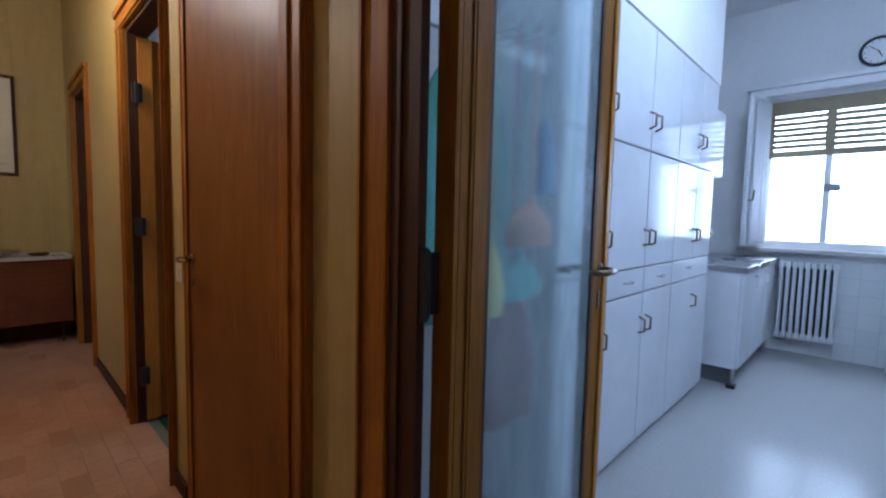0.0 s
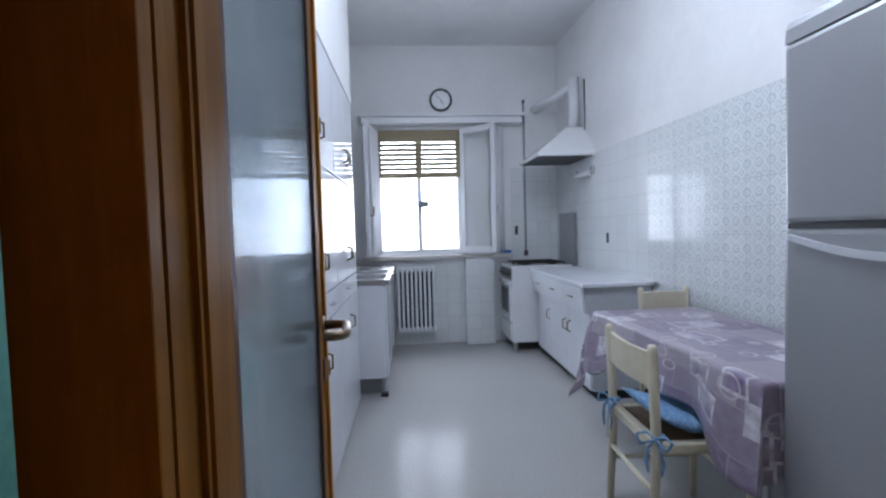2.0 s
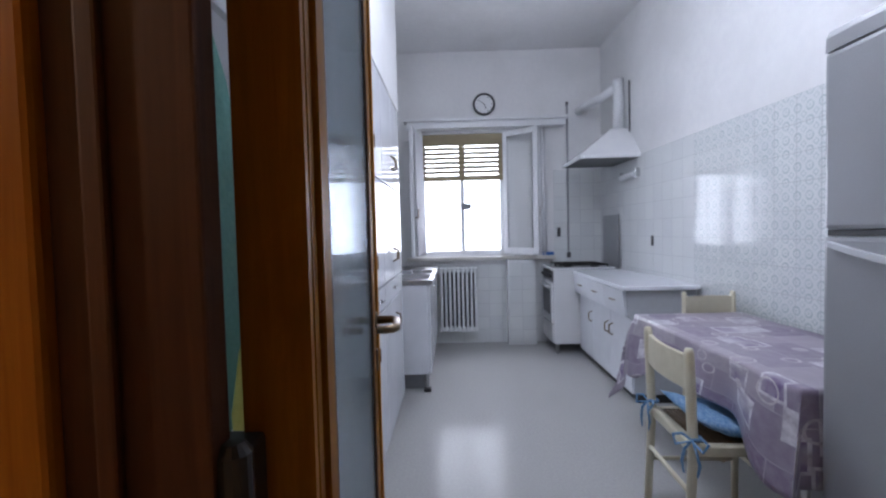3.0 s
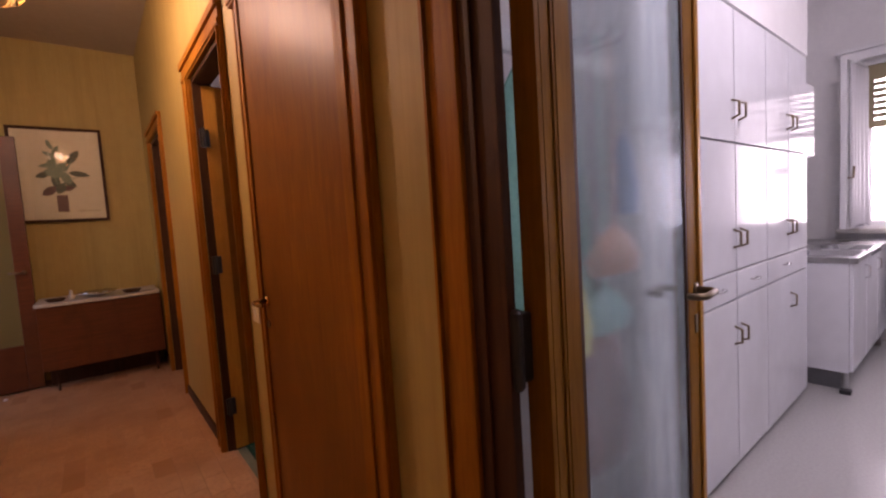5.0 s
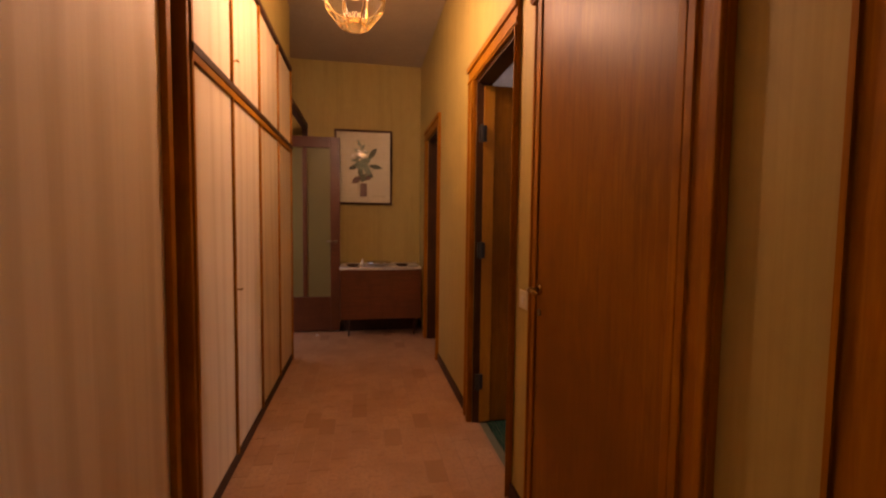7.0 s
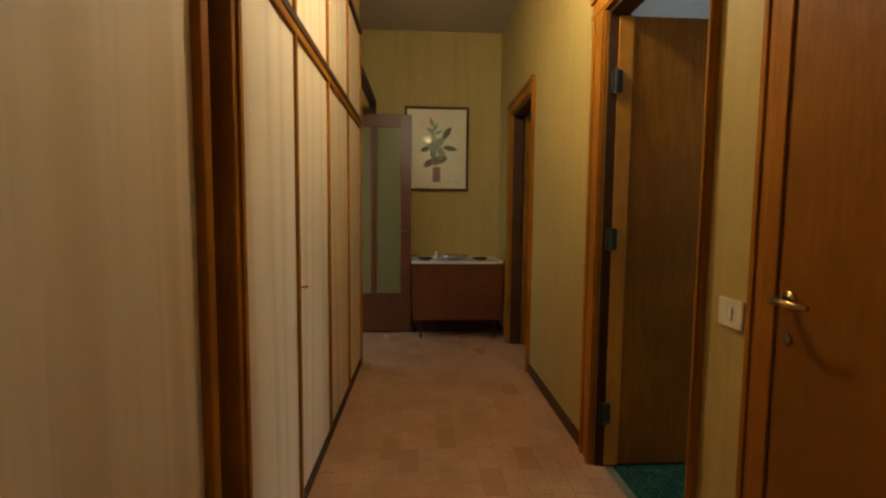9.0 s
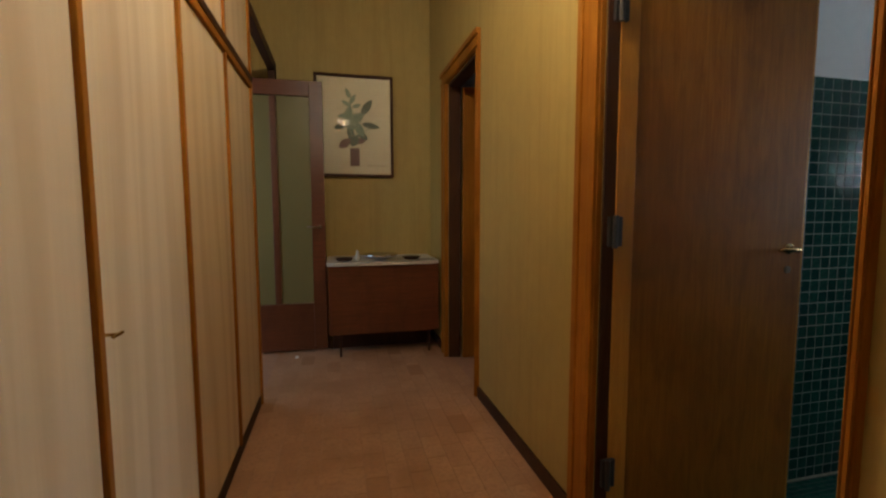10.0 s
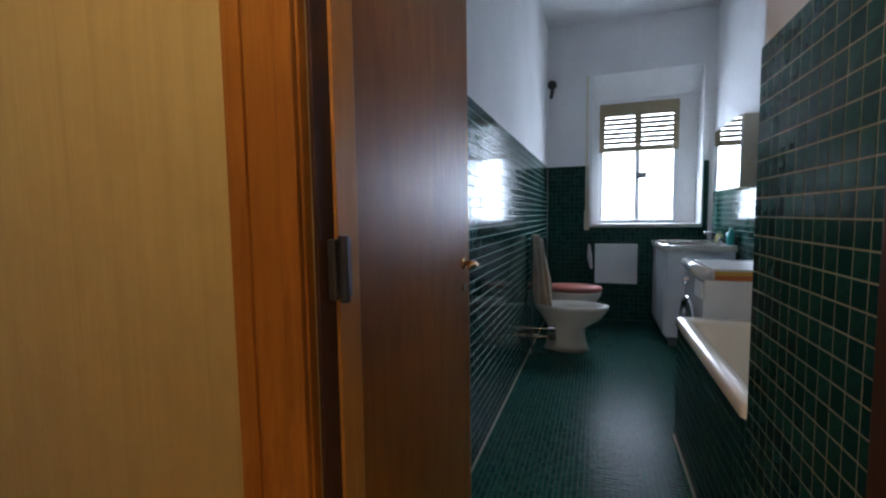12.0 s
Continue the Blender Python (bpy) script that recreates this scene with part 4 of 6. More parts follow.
# curtains at the sides of the window
def curtain(name, p0, p1, z0, z1, folds, label):
    """A gathered cloth hung between two places of the plan, fuller towards its hem."""
    c = thing(name, ((p0[0] + p1[0]) / 2, (p0[1] + p1[1]) / 2, z0), label, "curtain")
    a_, b_ = Vector((*p0, 0)), Vector((*p1, 0))
    side = (b_ - a_).normalized().cross(Vector((0, 0, 1)))
    bm = bmesh.new()
    n = folds * 8
    cols = []
    for k in range(n + 1):
        p = a_ + (b_ - a_) * (k / n)
        d = 0.016 * math.sin(2 * math.pi * folds * k / n) + 0.006 * math.sin(5.3 * folds * k / n)
        cols.append([bm.verts.new((*(p + side * d * (0.5 + 0.7 * j)).xy, z0 + (z1 - z0) * (1 - j) + (0.012 * math.sin(k * 0.9) if j == 1 else 0))) for j in (0, 0.33, 0.66, 1)])
    for a, b in zip(cols, cols[1:]):
        for j in range(3):
            bm.faces.new((a[j], a[j + 1], b[j + 1], b[j]))
    ob = part("cloth", bm, M["curtain"], c, "", True)
    sol = ob.modifiers.new("thickness", "SOLIDIFY")
    sol.thickness = 0.003
    part("rod", boxes((min(p0[0], p1[0]), max(p0[0], p1[0]) + 0.004, min(p0[1], p1[1]), max(p0[1], p1[1]) + 0.004, z1 - 0.004, z1 + 0.004)), M["white"], c)
    return c


curtain("curtain", (4.75, 0.452), (4.37, 0.508), 1.04, 2.36, 5, "thin white curtain gathered on the open sash")
curtain("curtain", (4.74, -0.93), (4.74, -0.78), 1.0, 2.42, 4, "thin white curtain gathered beside the window")

# clock
ck = thing("wall_clock", (4.79, -0.25, 2.6), "round wall clock with a black rim and white dial", "clock")
CM = Matrix.Translation((4.799, -0.252, 2.712)) @ Matrix.Rotation(radians(-90), 4, "Y")
bm = bmesh.new()
turned(bm, [(0.1, 0.0), (0.124, 0.004), (0.126, 0.02), (0.12, 0.034), (0.105, 0.034), (0.101, 0.016)], (0, 0, 0), 40, m=CM)
part("rim", bm, M["black"], ck, "black plastic rim", True)
bm = bmesh.new()
turned(bm, [(0.102, 0.012), (0.102, 0.02)], (0, 0, 0), 40, m=CM)
part("dial", bm, M["white"], ck)


def clock_bar(a, r0, r1, w, z, name, mat):
    bm = bmesh.new()
    vs = box(bm, -w, w, r0, r1, z, z + 0.002)
    bmesh.ops.transform(bm, matrix=CM @ Matrix.Rotation(radians(90), 4, "Z") @ Matrix.Rotation(radians(-a), 4, "Z"), verts=vs)
    part(name, bm, mat, ck)


clock_bar(-25, -0.01, 0.055, 0.004, 0.021, "hour_hand", M["black"])
clock_bar(130, -0.01, 0.08, 0.0025, 0.0235, "minute_hand", M["black"])
for k in range(12):
    clock_bar(30 * k, 0.082, 0.094, 0.0025, 0.0205, "mark", M["dark"])

# hood
hd = thing("cooker_hood", (4.15, -1.35, 1.92), "white painted sheet metal cooker hood with a flue", "cooker hood")
bm = bmesh.new()
v0 = [(3.83, -1.05), (4.48, -1.05), (4.48, -1.615), (3.83, -1.615)]
v1 = [(4.08, -1.42), (4.24, -1.42), (4.24, -1.615), (4.08, -1.615)]
a = [bm.verts.new((*p, 1.925)) for p in v0]
a2 = [bm.verts.new((*p, 1.955)) for p in v0]
b = [bm.verts.new((*p, 2.24)) for p in v1]
for k in range(4):
    bm.faces.new((a[k], a[(k + 1) % 4], a2[(k + 1) % 4], a2[k]))
    bm.faces.new((a2[k], a2[(k + 1) % 4], b[(k + 1) % 4], b[k]))
bm.faces.new(b)
part("canopy", bm, M["enamel"], hd)
part("underside", boxes((3.85, 4.46, -1.6, -1.07, 1.926, 1.932)), M["dark"], hd)
bm = bmesh.new()
tube(bm, [(4.16, -1.52, 2.235), (4.16, -1.52, 2.735)], 0.05, 14)
part("flue", bm, M["white"], hd, "white painted upright flue", True)
bm = bmesh.new()
tube(bm, [(4.2, -1.5, 2.66), (4.34, -1.43, 2.62), (4.46, -1.36, 2.6), (4.6, -1.33, 2.6), (4.81, -1.31, 2.6)], [0.042, 0.042, 0.044, 0.042, 0.042], 14)
part("flue_pipe", bm, M["white"], hd, "white painted flue pipe", True)

# cooker
co = thing("gas_cooker", (4.5, -1.24, 0), "white gas cooker with oven door and cast iron grates", "cooker")
part("body", boxes((4.25, 4.74, -1.56, -0.945, 0.1, 0.82), bevel=0.006), M["enamel"], co)
part("hob", boxes((4.245, 4.745, -1.57, -0.935, 0.821, 0.845), bevel=0.006), M["enamel"], co)
for x, y in ((4.28, -0.98), (4.7, -0.98), (4.28, -1.53), (4.7, -1.53)):
    bm = bmesh.new()
    tube(bm, [(x, y, 0), (x, y, 0.1)], 0.02, 12)
    part("leg", bm, M["steel"], co)
od = part("oven_door", boxes((4.27, 4.72, -0.9445, -0.925, 0.3, 0.69), bevel=0.005), M["enamel"], co)
part("oven_window", boxes((4.33, 4.66, -0.9245, -0.921, 0.38, 0.62), bevel=0.001), M["dark"], od)
bm = bmesh.new()
tube(bm, [(4.29, -0.925, 0.665), (4.29, -0.895, 0.67), (4.7, -0.895, 0.67), (4.7, -0.925, 0.665)], 0.008, 8)
part("handle", bm, M["chrome"], od)
part("drawer", boxes((4.27, 4.72, -0.9445, -0.93, 0.11, 0.285), bevel=0.004), M["enamel"], co)
part("control_panel", boxes((4.26, 4.73, -0.9445, -0.935, 0.71, 0.815), bevel=0.003), M["dark"], co)
for k in range(5):
    bm = bmesh.new()
    x = 4.31 + k * 0.09
    tube(bm, [(x, -0.935, 0.765), (x, -0.905, 0.765)], [0.02, 0.017], 14)
    part("knob", bm, M["black"], co)
for i in (0, 1):
    bm = bmesh.new()
    xa = 4.27 + i * 0.235
    for k in range(4):
        y = -1.5 + k * 0.16
        tube(bm, [(xa, y, 0.868), (xa + 0.21, y, 0.868)], 0.006, 6)
    for k in range(3):
        x = xa + 0.01 + k * 0.095
        tube(bm, [(x, -1.51, 0.868), (x, -1.01, 0.868)], 0.006, 6)
    for x, y in ((xa + 0.01, -1.5), (xa + 0.2, -1.5), (xa + 0.01, -1.02), (xa + 0.2, -1.02)):
        tube(bm, [(x, y, 0.845), (x, y, 0.868)], 0.006, 6)
    part("grate", bm, M["iron"], co)
    for y in (-1.4, -1.12):
        bm = bmesh.new()
        turned(bm, [(0.045, 0), (0.045, 0.01), (0.03, 0.016)], (xa + 0.1, y, 0.845), 16)
        part("burner", bm, M["iron"], co)

co.matrix_basis = Matrix.Translation((4.5, -1.18, 0)) @ Matrix.Diagonal((1, 1, 1.05, 1))

# worktop cupboards with leaning drawers
wk = thing("base_unit", (3.5, -1.35, 0), "white base unit with leaning drawers and a grey side", "base unit")
bm = bmesh.new()
prism(bm, [(-1.61, 0.07), (-1.165, 0.07), (-1.165, 0.62), (-1.12, 0.64), (-1.10, 0.83), (-1.61, 0.83)], "x", 2.93, 4.235)
part("body", bm, surface("pale_grey_panel", (0.5, 0.52, 0.55), (0.46, 0.48, 0.51), 0.3, grain=30, bump=0.03), wk, "pale grey side panel")
part("plinth", boxes((2.95, 4.23, -1.6, -1.2, 0, 0.069)), M["black"], wk)
wx = [2.935, 3.37, 3.805, 4.232]
for i, (a, b) in enumerate(zip(wx, wx[1:])):
    d = part("door", boxes((a + 0.003, b - 0.003, -1.164, -1.145, 0.075, 0.625), bevel=0.003), M["laminate"], wk)
    hx = b - 0.05 if i == 0 else a + 0.05
    bm = bmesh.new()
    tube(bm, [(hx, -1.146, 0.42), (hx, -1.115, 0.435), (hx, -1.115, 0.5), (hx, -1.146, 0.515)], 0.0055, 8)
    part("handle", bm, M["bronze"], d)
    bm = bmesh.new()
    prism(bm, [(-1.118, 0.645), (-1.1, 0.642), (-1.08, 0.826), (-1.098, 0.828)], "x", a + 0.004, b - 0.004)
    dr = part("drawer", bm, M["laminate"], wk)
    bm = bmesh.new()
    c = (a + b) / 2
    tube(bm, [(c - 0.04, -1.093, 0.735), (c - 0.03, -1.07, 0.74), (c + 0.03, -1.07, 0.74), (c + 0.04, -1.093, 0.735)], 0.005, 8)
    part("handle", bm, M["bronze"], dr)
part("worktop", boxes((2.895, 4.24, -1.615, -1.075, 0.832, 0.862), bevel=0.006), M["laminate"], wk, "white laminate worktop")

# tiled boxing beside the radiator
structure("tiled_boxing", boxes((4.66, 4.799, -0.785, -0.47, 0, 0.954), bevel=0.004), M["enamel"], "low white tiled boxing beside the radiator", "boxing")

# fridge
fg = thing("fridge_freezer", (0.83, -1.3, 0), "tall silver grey fridge freezer with two doors", "fridge")
FX0, FX1, FY = 0.53, 1.125, -1.0
part("body", boxes((FX0 + 0.004, FX1 - 0.004, -1.6, FY - 0.061, 0.03, 1.80), bevel=0.012), M["fridge"], fg)
d1 = part("lower_door", boxes((FX0, FX1, FY - 0.06, FY, 0.06, 1.243), bevel=0.014), M["fridge"], fg)
d2 = part("freezer_door", boxes((FX0, FX1, FY - 0.06, FY, 1.262, 1.785), bevel=0.014), M["fridge"], fg)
bm = bmesh.new()
prism(bm, [(-1.58, 1.788), (FY + 0.0, 1.788), (FY - 0.003, 1.83), (FY - 0.012, 1.85), (FY - 0.04, 1.866), (-1.1, 1.87), (-1.58, 1.87)], "x", FX0 + 0.002, FX1 - 0.002)
part("top_cap", bm, M["fridge"], fg)
bm = bmesh.new()
n = 14
prism(bm, [(FX0 + 0.03 + (FX1 - FX0 - 0.06) * k / n, 1.228 - 0.042 * math.sin(math.pi * k / n)) for k in range(n + 1)] + [(FX0 + 0.03 + (FX1 - FX0 - 0.06) * k / n, 1.212 - 0.046 * math.sin(math.pi * k / n)) for k in range(n, -1, -1)], "y", FY - 0.002, FY + 0.016)
part("handle", bm, surface("pale_handle", (0.62, 0.64, 0.67), (0.58, 0.6, 0.63), 0.3), d1, "pale curved grip")
part("gap_strip", boxes((FX0 + 0.004, FX1 - 0.004, FY - 0.05, FY - 0.01, 1.2435, 1.2615)), M["dark"], fg)
bm = bmesh.new()
tube(bm, [(0.81 + 0.016 * math.cos(k * math.pi / 10), FY + 0.002, 1.69 + 0.016 * math.sin(k * math.pi / 10)) for k in range(-14, 4)], 0.002, 6)
box(bm, 0.785, 0.835, FY + 0.0005, FY + 0.002, 1.65, 1.656)
part("badge", bm, M["white"], d2)

# table with cloth
TX0, TX1, TY0, TY1, TZ = 1.16, 2.44, -1.6, -0.965, 0.752
tb = thing("kitchen_table", (1.8, -1.28, 0), "kitchen table on thin steel legs, hidden under a cloth", "table")
part("tabletop", boxes((TX0 + 0.01, TX1 - 0.01, TY0 + 0.01, TY1 - 0.01, 0.71, 0.745), bevel=0.004), M["laminate"], tb)
for x, y in ((TX0 + 0.08, TY1 - 0.08), (TX1 - 0.08, TY1 - 0.08), (TX0 + 0.08, TY0 + 0.06), (TX1 - 0.08, TY0 + 0.06)):
    bm = bmesh.new()
    tube(bm, [(x + (0.03 if x > 1.8 else -0.03), y + 0.02, 0), (x, y, 0.71)], [0.011, 0.016], 10)
    part("leg", bm, M["steel"], tb)

# round fluorescent lamp on the kitchen ceiling
kl = thing("ceiling_lamp", (KLAMP[0], KLAMP[1], KZ), "round white fluorescent ceiling lamp", "ceiling lamp")
bm = bmesh.new()
turned(bm, [(0.2, KZ - 0.001), (0.22, KZ - 0.05), (0.215, KLAMP[2] + 0.03), (0.2, KLAMP[2] + 0.02)], (KLAMP[0], KLAMP[1], 0), 32)
part("housing", bm, M["white"], kl, "", True)
bm = bmesh.new()
tube(bm, [(KLAMP[0] + 0.17 * math.cos(2 * math.pi * k / 24), KLAMP[1] + 0.17 * math.sin(2 * math.pi * k / 24), KLAMP[2]) for k in range(25)], 0.013, 8, cap=False)
part("tube", bm, glow("cool_tube", (0.85, 0.93, 1.0), 6), kl, "lit ring tube")


# ---- tablecloth and chairs ----
def cloth_material():
    m, nt, p = nodes_of("printed_tablecloth")
    br = nt.nodes.new("ShaderNodeTexBrick")
    br.inputs["Scale"].default_value, br.inputs["Mortar Size"].default_value = 1.0, 0.002
    br.inputs["Brick Width"].default_value, br.inputs["Row Height"].default_value = 0.23, 0.17
    br.inputs["Color1"].default_value, br.inputs["Color2"].default_value, br.inputs["Mortar"].default_value = (0.42, 0.38, 0.42, 1), (0.17, 0.12, 0.21, 1), (0.44, 0.41, 0.45, 1)
    uv = nt.nodes.new("ShaderNodeUVMap")
    nt.links.new(uv.outputs[0], br.inputs["Vector"])
    vo = nt.nodes.new("ShaderNodeTexVoronoi")
    vo.inputs["Scale"].default_value = 6.5
    vo.inputs["Randomness"].default_value = 0.7
    nt.links.new(uv.outputs[0], vo.inputs["Vector"])
    ring = nt.nodes.new("ShaderNodeMath")
    ring.operation = "COMPARE"
    ring.inputs[1].default_value, ring.inputs[2].default_value = 0.3, 0.025
    nt.links.new(vo.outputs["Distance"], ring.inputs[0])
    vc = nt.nodes.new("ShaderNodeTexVoronoi")
    vc.distance = "CHEBYCHEV"
    vc.inputs["Scale"].default_value = 5.0
    nt.links.new(uv.outputs[0], vc.inputs["Vector"])
    sq = nt.nodes.new("ShaderNodeMath")
    sq.operation = "LESS_THAN"
    sq.inputs[1].default_value = 0.3
    nt.links.new(vc.outputs["Distance"], sq.inputs[0])
    wide = noise_of(nt, uv.outputs[0], 7, 4)
    rim = nt.nodes.new("ShaderNodeMath")
    rim.operation = "COMPARE"
    rim.inputs[1].default_value, rim.inputs[2].default_value = 0.27, 0.03
    nt.links.new(vc.outputs["Distance"], rim.inputs[0])
    sqc = mixcol(nt, ramp(nt, wide, 0.35, 0.65), (0.64, 0.63, 0.65), (0.15, 0.09, 0.23))
    sqc = mixcol(nt, rim.outputs[0], sqc, (0.7, 0.68, 0.71))
    c = mixcol(nt, sq.outputs[0], br.outputs["Color"], sqc)
    c = mixcol(nt, ring.outputs[0], c, (0.56, 0.52, 0.54))
    c = mixcol(nt, ramp(nt, noise_of(nt, uv.outputs[0], 24, 5), 0.4, 0.75), c, (0.32, 0.28, 0.34))
    nt.links.new(c, p.inputs["Base Color"])
    p.inputs["Roughness"].default_value = 0.33
    bumped(nt, p, noise_of(nt, uv.outputs[0], 9, 3), 0.25, 0.01)
    return m


M["cloth"] = cloth_material()
tc = thing("tablecloth", (1.8, -1.28, TZ), "glossy lilac printed tablecloth hanging over the table edges", "tablecloth")
bm = bmesh.new()
uvl = bm.loops.layers.uv.new("UVMap")
NX, NY = 84, 46
ov, ovx = 0.37, 0.32
rngc = random.Random(3)
grid = []
for i in range(NX + 1):
    row = []
    for j in range(NY + 1):
        u = TX0 - ovx + (TX1 - TX0 + 2 * ovx) * i / NX
        v = TY0 + 0.005 + (TY1 + ov - TY0 - 0.005) * j / NY
        dx = max(TX0 - u, u - TX1, 0)
        lift = min(max((u - 1.22) / 0.3, 0), 1) * min(max((2.36 - u) / 0.25, 0), 1)
        dy = max(v - TY1, 0) * (1 - 0.42 * lift * lift * (3 - 2 * lift))
        sx = -1 if u < TX0 else 1
        ex, ey = min(max(u, TX0), TX1), min(v, TY1)
        both = min(dx, dy)
        drop = max(dx, dy) + 0.62 * both
        fl = 0.1 * drop + 0.02 * math.sin(u * 17 + v * 3) * min(drop * 6, 1) * (1 if dy > dx else 0.3) + 0.014 * math.sin(v * 21) * min(drop * 6, 1) * (1 if dx > dy else 0)
        x, y = ex + (sx * (fl + 0.1 * both) if dx > 0 else 0), ey + (fl + 0.16 * both if dy > 0 else 0)
        if dy > 0 and dx == 0:
            x += 0.01 * math.sin(u * 9) * dy * 3
        z = TZ + 0.002 - drop * 0.98 + 0.0015 * math.sin(u * 14) * math.sin(v * 11)
        row.append((bm.verts.new((x, y, z)), (u, v)))
    grid.append(row)
for i in range(NX):
    for j in range(NY):
        q = [grid[i][j], grid[i + 1][j], grid[i + 1][j + 1], grid[i][j + 1]]
        f = bm.faces.new([p[0] for p in q])
        for l, p in zip(f.loops, q):
            l[uvl].uv = p[1]
ob = part("cloth", bm, M["cloth"], tc, "", True)
sol = ob.modifiers.new("thickness", "SOLIDIFY")
sol.thickness, sol.offset = 0.002, 1


M["rush"] = surface("brown_rush", (0.16, 0.1, 0.05), (0.1, 0.06, 0.03), 0.7, grain=60, stretch=(1, 6, 6), bump=0.3)


def chair(m, h, label):
    """A cream wooden chair facing -y; origin on the floor under the back posts."""
    c = new("kitchen_chair")
    c.matrix_basis = m
    tagged(c, label, "chair", "kitchen chairs")
    c.empty_display_size = 0.1

    def add(name, bm, mat, lab="", smooth=False, par=None):
        bmesh.ops.transform(bm, matrix=m, verts=bm.verts)
        return part(name, bm, mat, par or c, lab, smooth)

    for x in (-0.19, 0.19):
        bm = bmesh.new()
        tube(bm, [(x, 0.02, 0), (x, 0, 0.42), (x, 0.015, h - 0.02), (x, 0.016, h)], [0.016, 0.019, 0.019, 0.014], 12)
        add("back_post", bm, M["cream"], "", True)
        bm = bmesh.new()
        tube(bm, [(x * 0.97, -0.37, 0), (x * 0.97, -0.37, 0.42)], [0.014, 0.018], 12)
        add("front_leg", bm, M["cream"], "", True)
        bm = bmesh.new()
        tube(bm, [(x, 0.01, 0.2), (x * 0.97, -0.37, 0.2)], 0.01, 8)
        add("stretcher", bm, M["cream"], "", True)
    for y, z in ((0.012, 0.26), (-0.37, 0.24)):
        bm = bmesh.new()
        tube(bm, [(-0.19, y, z), (0.19, y, z)], 0.01, 8)
        add("stretcher", bm, M["cream"], "", True)
    bm = bmesh.new()
    n = 10
    prism(bm, [(-0.18 + 0.36 * k / n, 0.002 + 0.02 * math.sin(math.pi * k / n)) for k in range(n + 1)] + [(-0.18 + 0.36 * k / n, 0.02 + 0.02 * math.sin(math.pi * k / n)) for k in range(n, -1, -1)], "z", h - 0.16, h - 0.03)
    add("back_slat", bm, M["cream"])
    bm = bmesh.new()
    for r in ((-0.2, 0.2, -0.39, -0.35, 0.405, 0.445), (-0.2, 0.2, -0.035, 0.005, 0.405, 0.445), (-0.2, -0.16, -0.3495, -0.0355, 0.405, 0.445), (0.16, 0.2, -0.3495, -0.0355, 0.405, 0.445)):
        box(bm, *r, bevel=0.008)
    add("seat_frame", bm, M["cream"])
    bm = bmesh.new()
    ribs = [(-0.352 + 0.0039 * k, 0.4395 + 0.006 * abs(math.sin(math.pi * k / 5))) for k in range(82)]
    rows = [[bm.verts.new((x, y, z)) for y, z in ribs + [(ribs[-1][0], 0.424), (ribs[0][0], 0.424)]] for x in (-0.165, 0.165)]
    for k in range(len(rows[0])):
        j = (k + 1) % len(rows[0])
        bm.faces.new((rows[0][k], rows[0][j], rows[1][j], rows[1][k]))
    bm.faces.new(rows[0][::-1])
    bm.faces.new(rows[1])
    bmesh.ops.recalc_face_normals(bm, faces=bm.faces[:])
    add("seat", bm, M["rush"], "dark brown woven rush seat", True)
    return c, add


CHX, CHY = 1.617, -0.777
chair(Matrix.Translation((CHX, CHY, 0)) @ Matrix.Rotation(radians(-2), 4, "Z"), 0.82, "cream painted wooden chair with a blue cushion, tucked under the table")
M["bluecloth"] = surface("blue_speckled_cushion", (0.07, 0.22, 0.46), (0.3, 0.45, 0.6), 0.8, grain=75, bump=0.2)
cu = thing("seat_cushion", (CHX, CHY - 0.19, 0.45), "blue speckled seat cushion tied to the chair", "cushion")
bm = bmesh.new()
NC = 14
for top in (0, 1):
    gridc = []
    for i in range(NC + 1):
        row = []
        for j in range(NC + 1):
            a, b = 2 * i / NC - 1, 2 * j / NC - 1
            puff = max(0.0, (1 - a ** 4) * (1 - b ** 4)) ** 0.5
            rise = 0.055 * max(0.0, b) ** 1.5
            z = 0.472 + rise + (0.032 if top else -0.022) * puff + 0.004 * math.sin(i * 2.1) * math.cos(j * 1.7) * puff
            row.append(bm.verts.new((CHX + 0.185 * a * (1 - 0.05 * b * b), CHY - 0.2 + 0.17 * b * (1 - 0.05 * a * a), z)))
        gridc.append(row)
    for i in range(NC):
        for j in range(NC):
            q = (gridc[i][j], gridc[i + 1][j], gridc[i + 1][j + 1], gridc[i][j + 1])
            bm.faces.new(q if top else q[::-1])
bmesh.ops.remove_doubles(bm, verts=bm.verts, dist=0.0005)
part("pad", bm, M["bluecloth"], cu, "", True)


def bow(x, y, z, turn):
    """A tied ribbon round a post: a band, two loops and two hanging tails."""
    def at(r, a, dz):
        return (x + r * math.cos(turn + a), y + r * math.sin(turn + a), z + dz)
    bm = bmesh.new()
    tube(bm, [at(0.022, k * math.pi / 5, 0) for k in range(11)], 0.007, 6, cap=False)
    part("tie", bm, M["bluecloth"], cu)
    for sgn in (-1, 1):
        bm = bmesh.new()
        tube(bm, [at(0.024, 0, 0), at(0.045, sgn * 0.9, 0.016), at(0.075, sgn * 1.0, 0.008), at(0.072, sgn * 0.75, -0.022), at(0.026, 0, -0.004)], [0.004, 0.0055, 0.006, 0.0055, 0.004], 6)
        part("tie", bm, M["bluecloth"], cu)
        bm = bmesh.new()
        tube(bm, [at(0.026, 0, 0), at(0.045, sgn * 0.5, -0.035), at(0.05, sgn * 0.7, -0.085), at(0.046, sgn * 0.55, -0.13)], [0.004, 0.0055, 0.006, 0.003], 6)
        part("tie", bm, M["bluecloth"], cu)


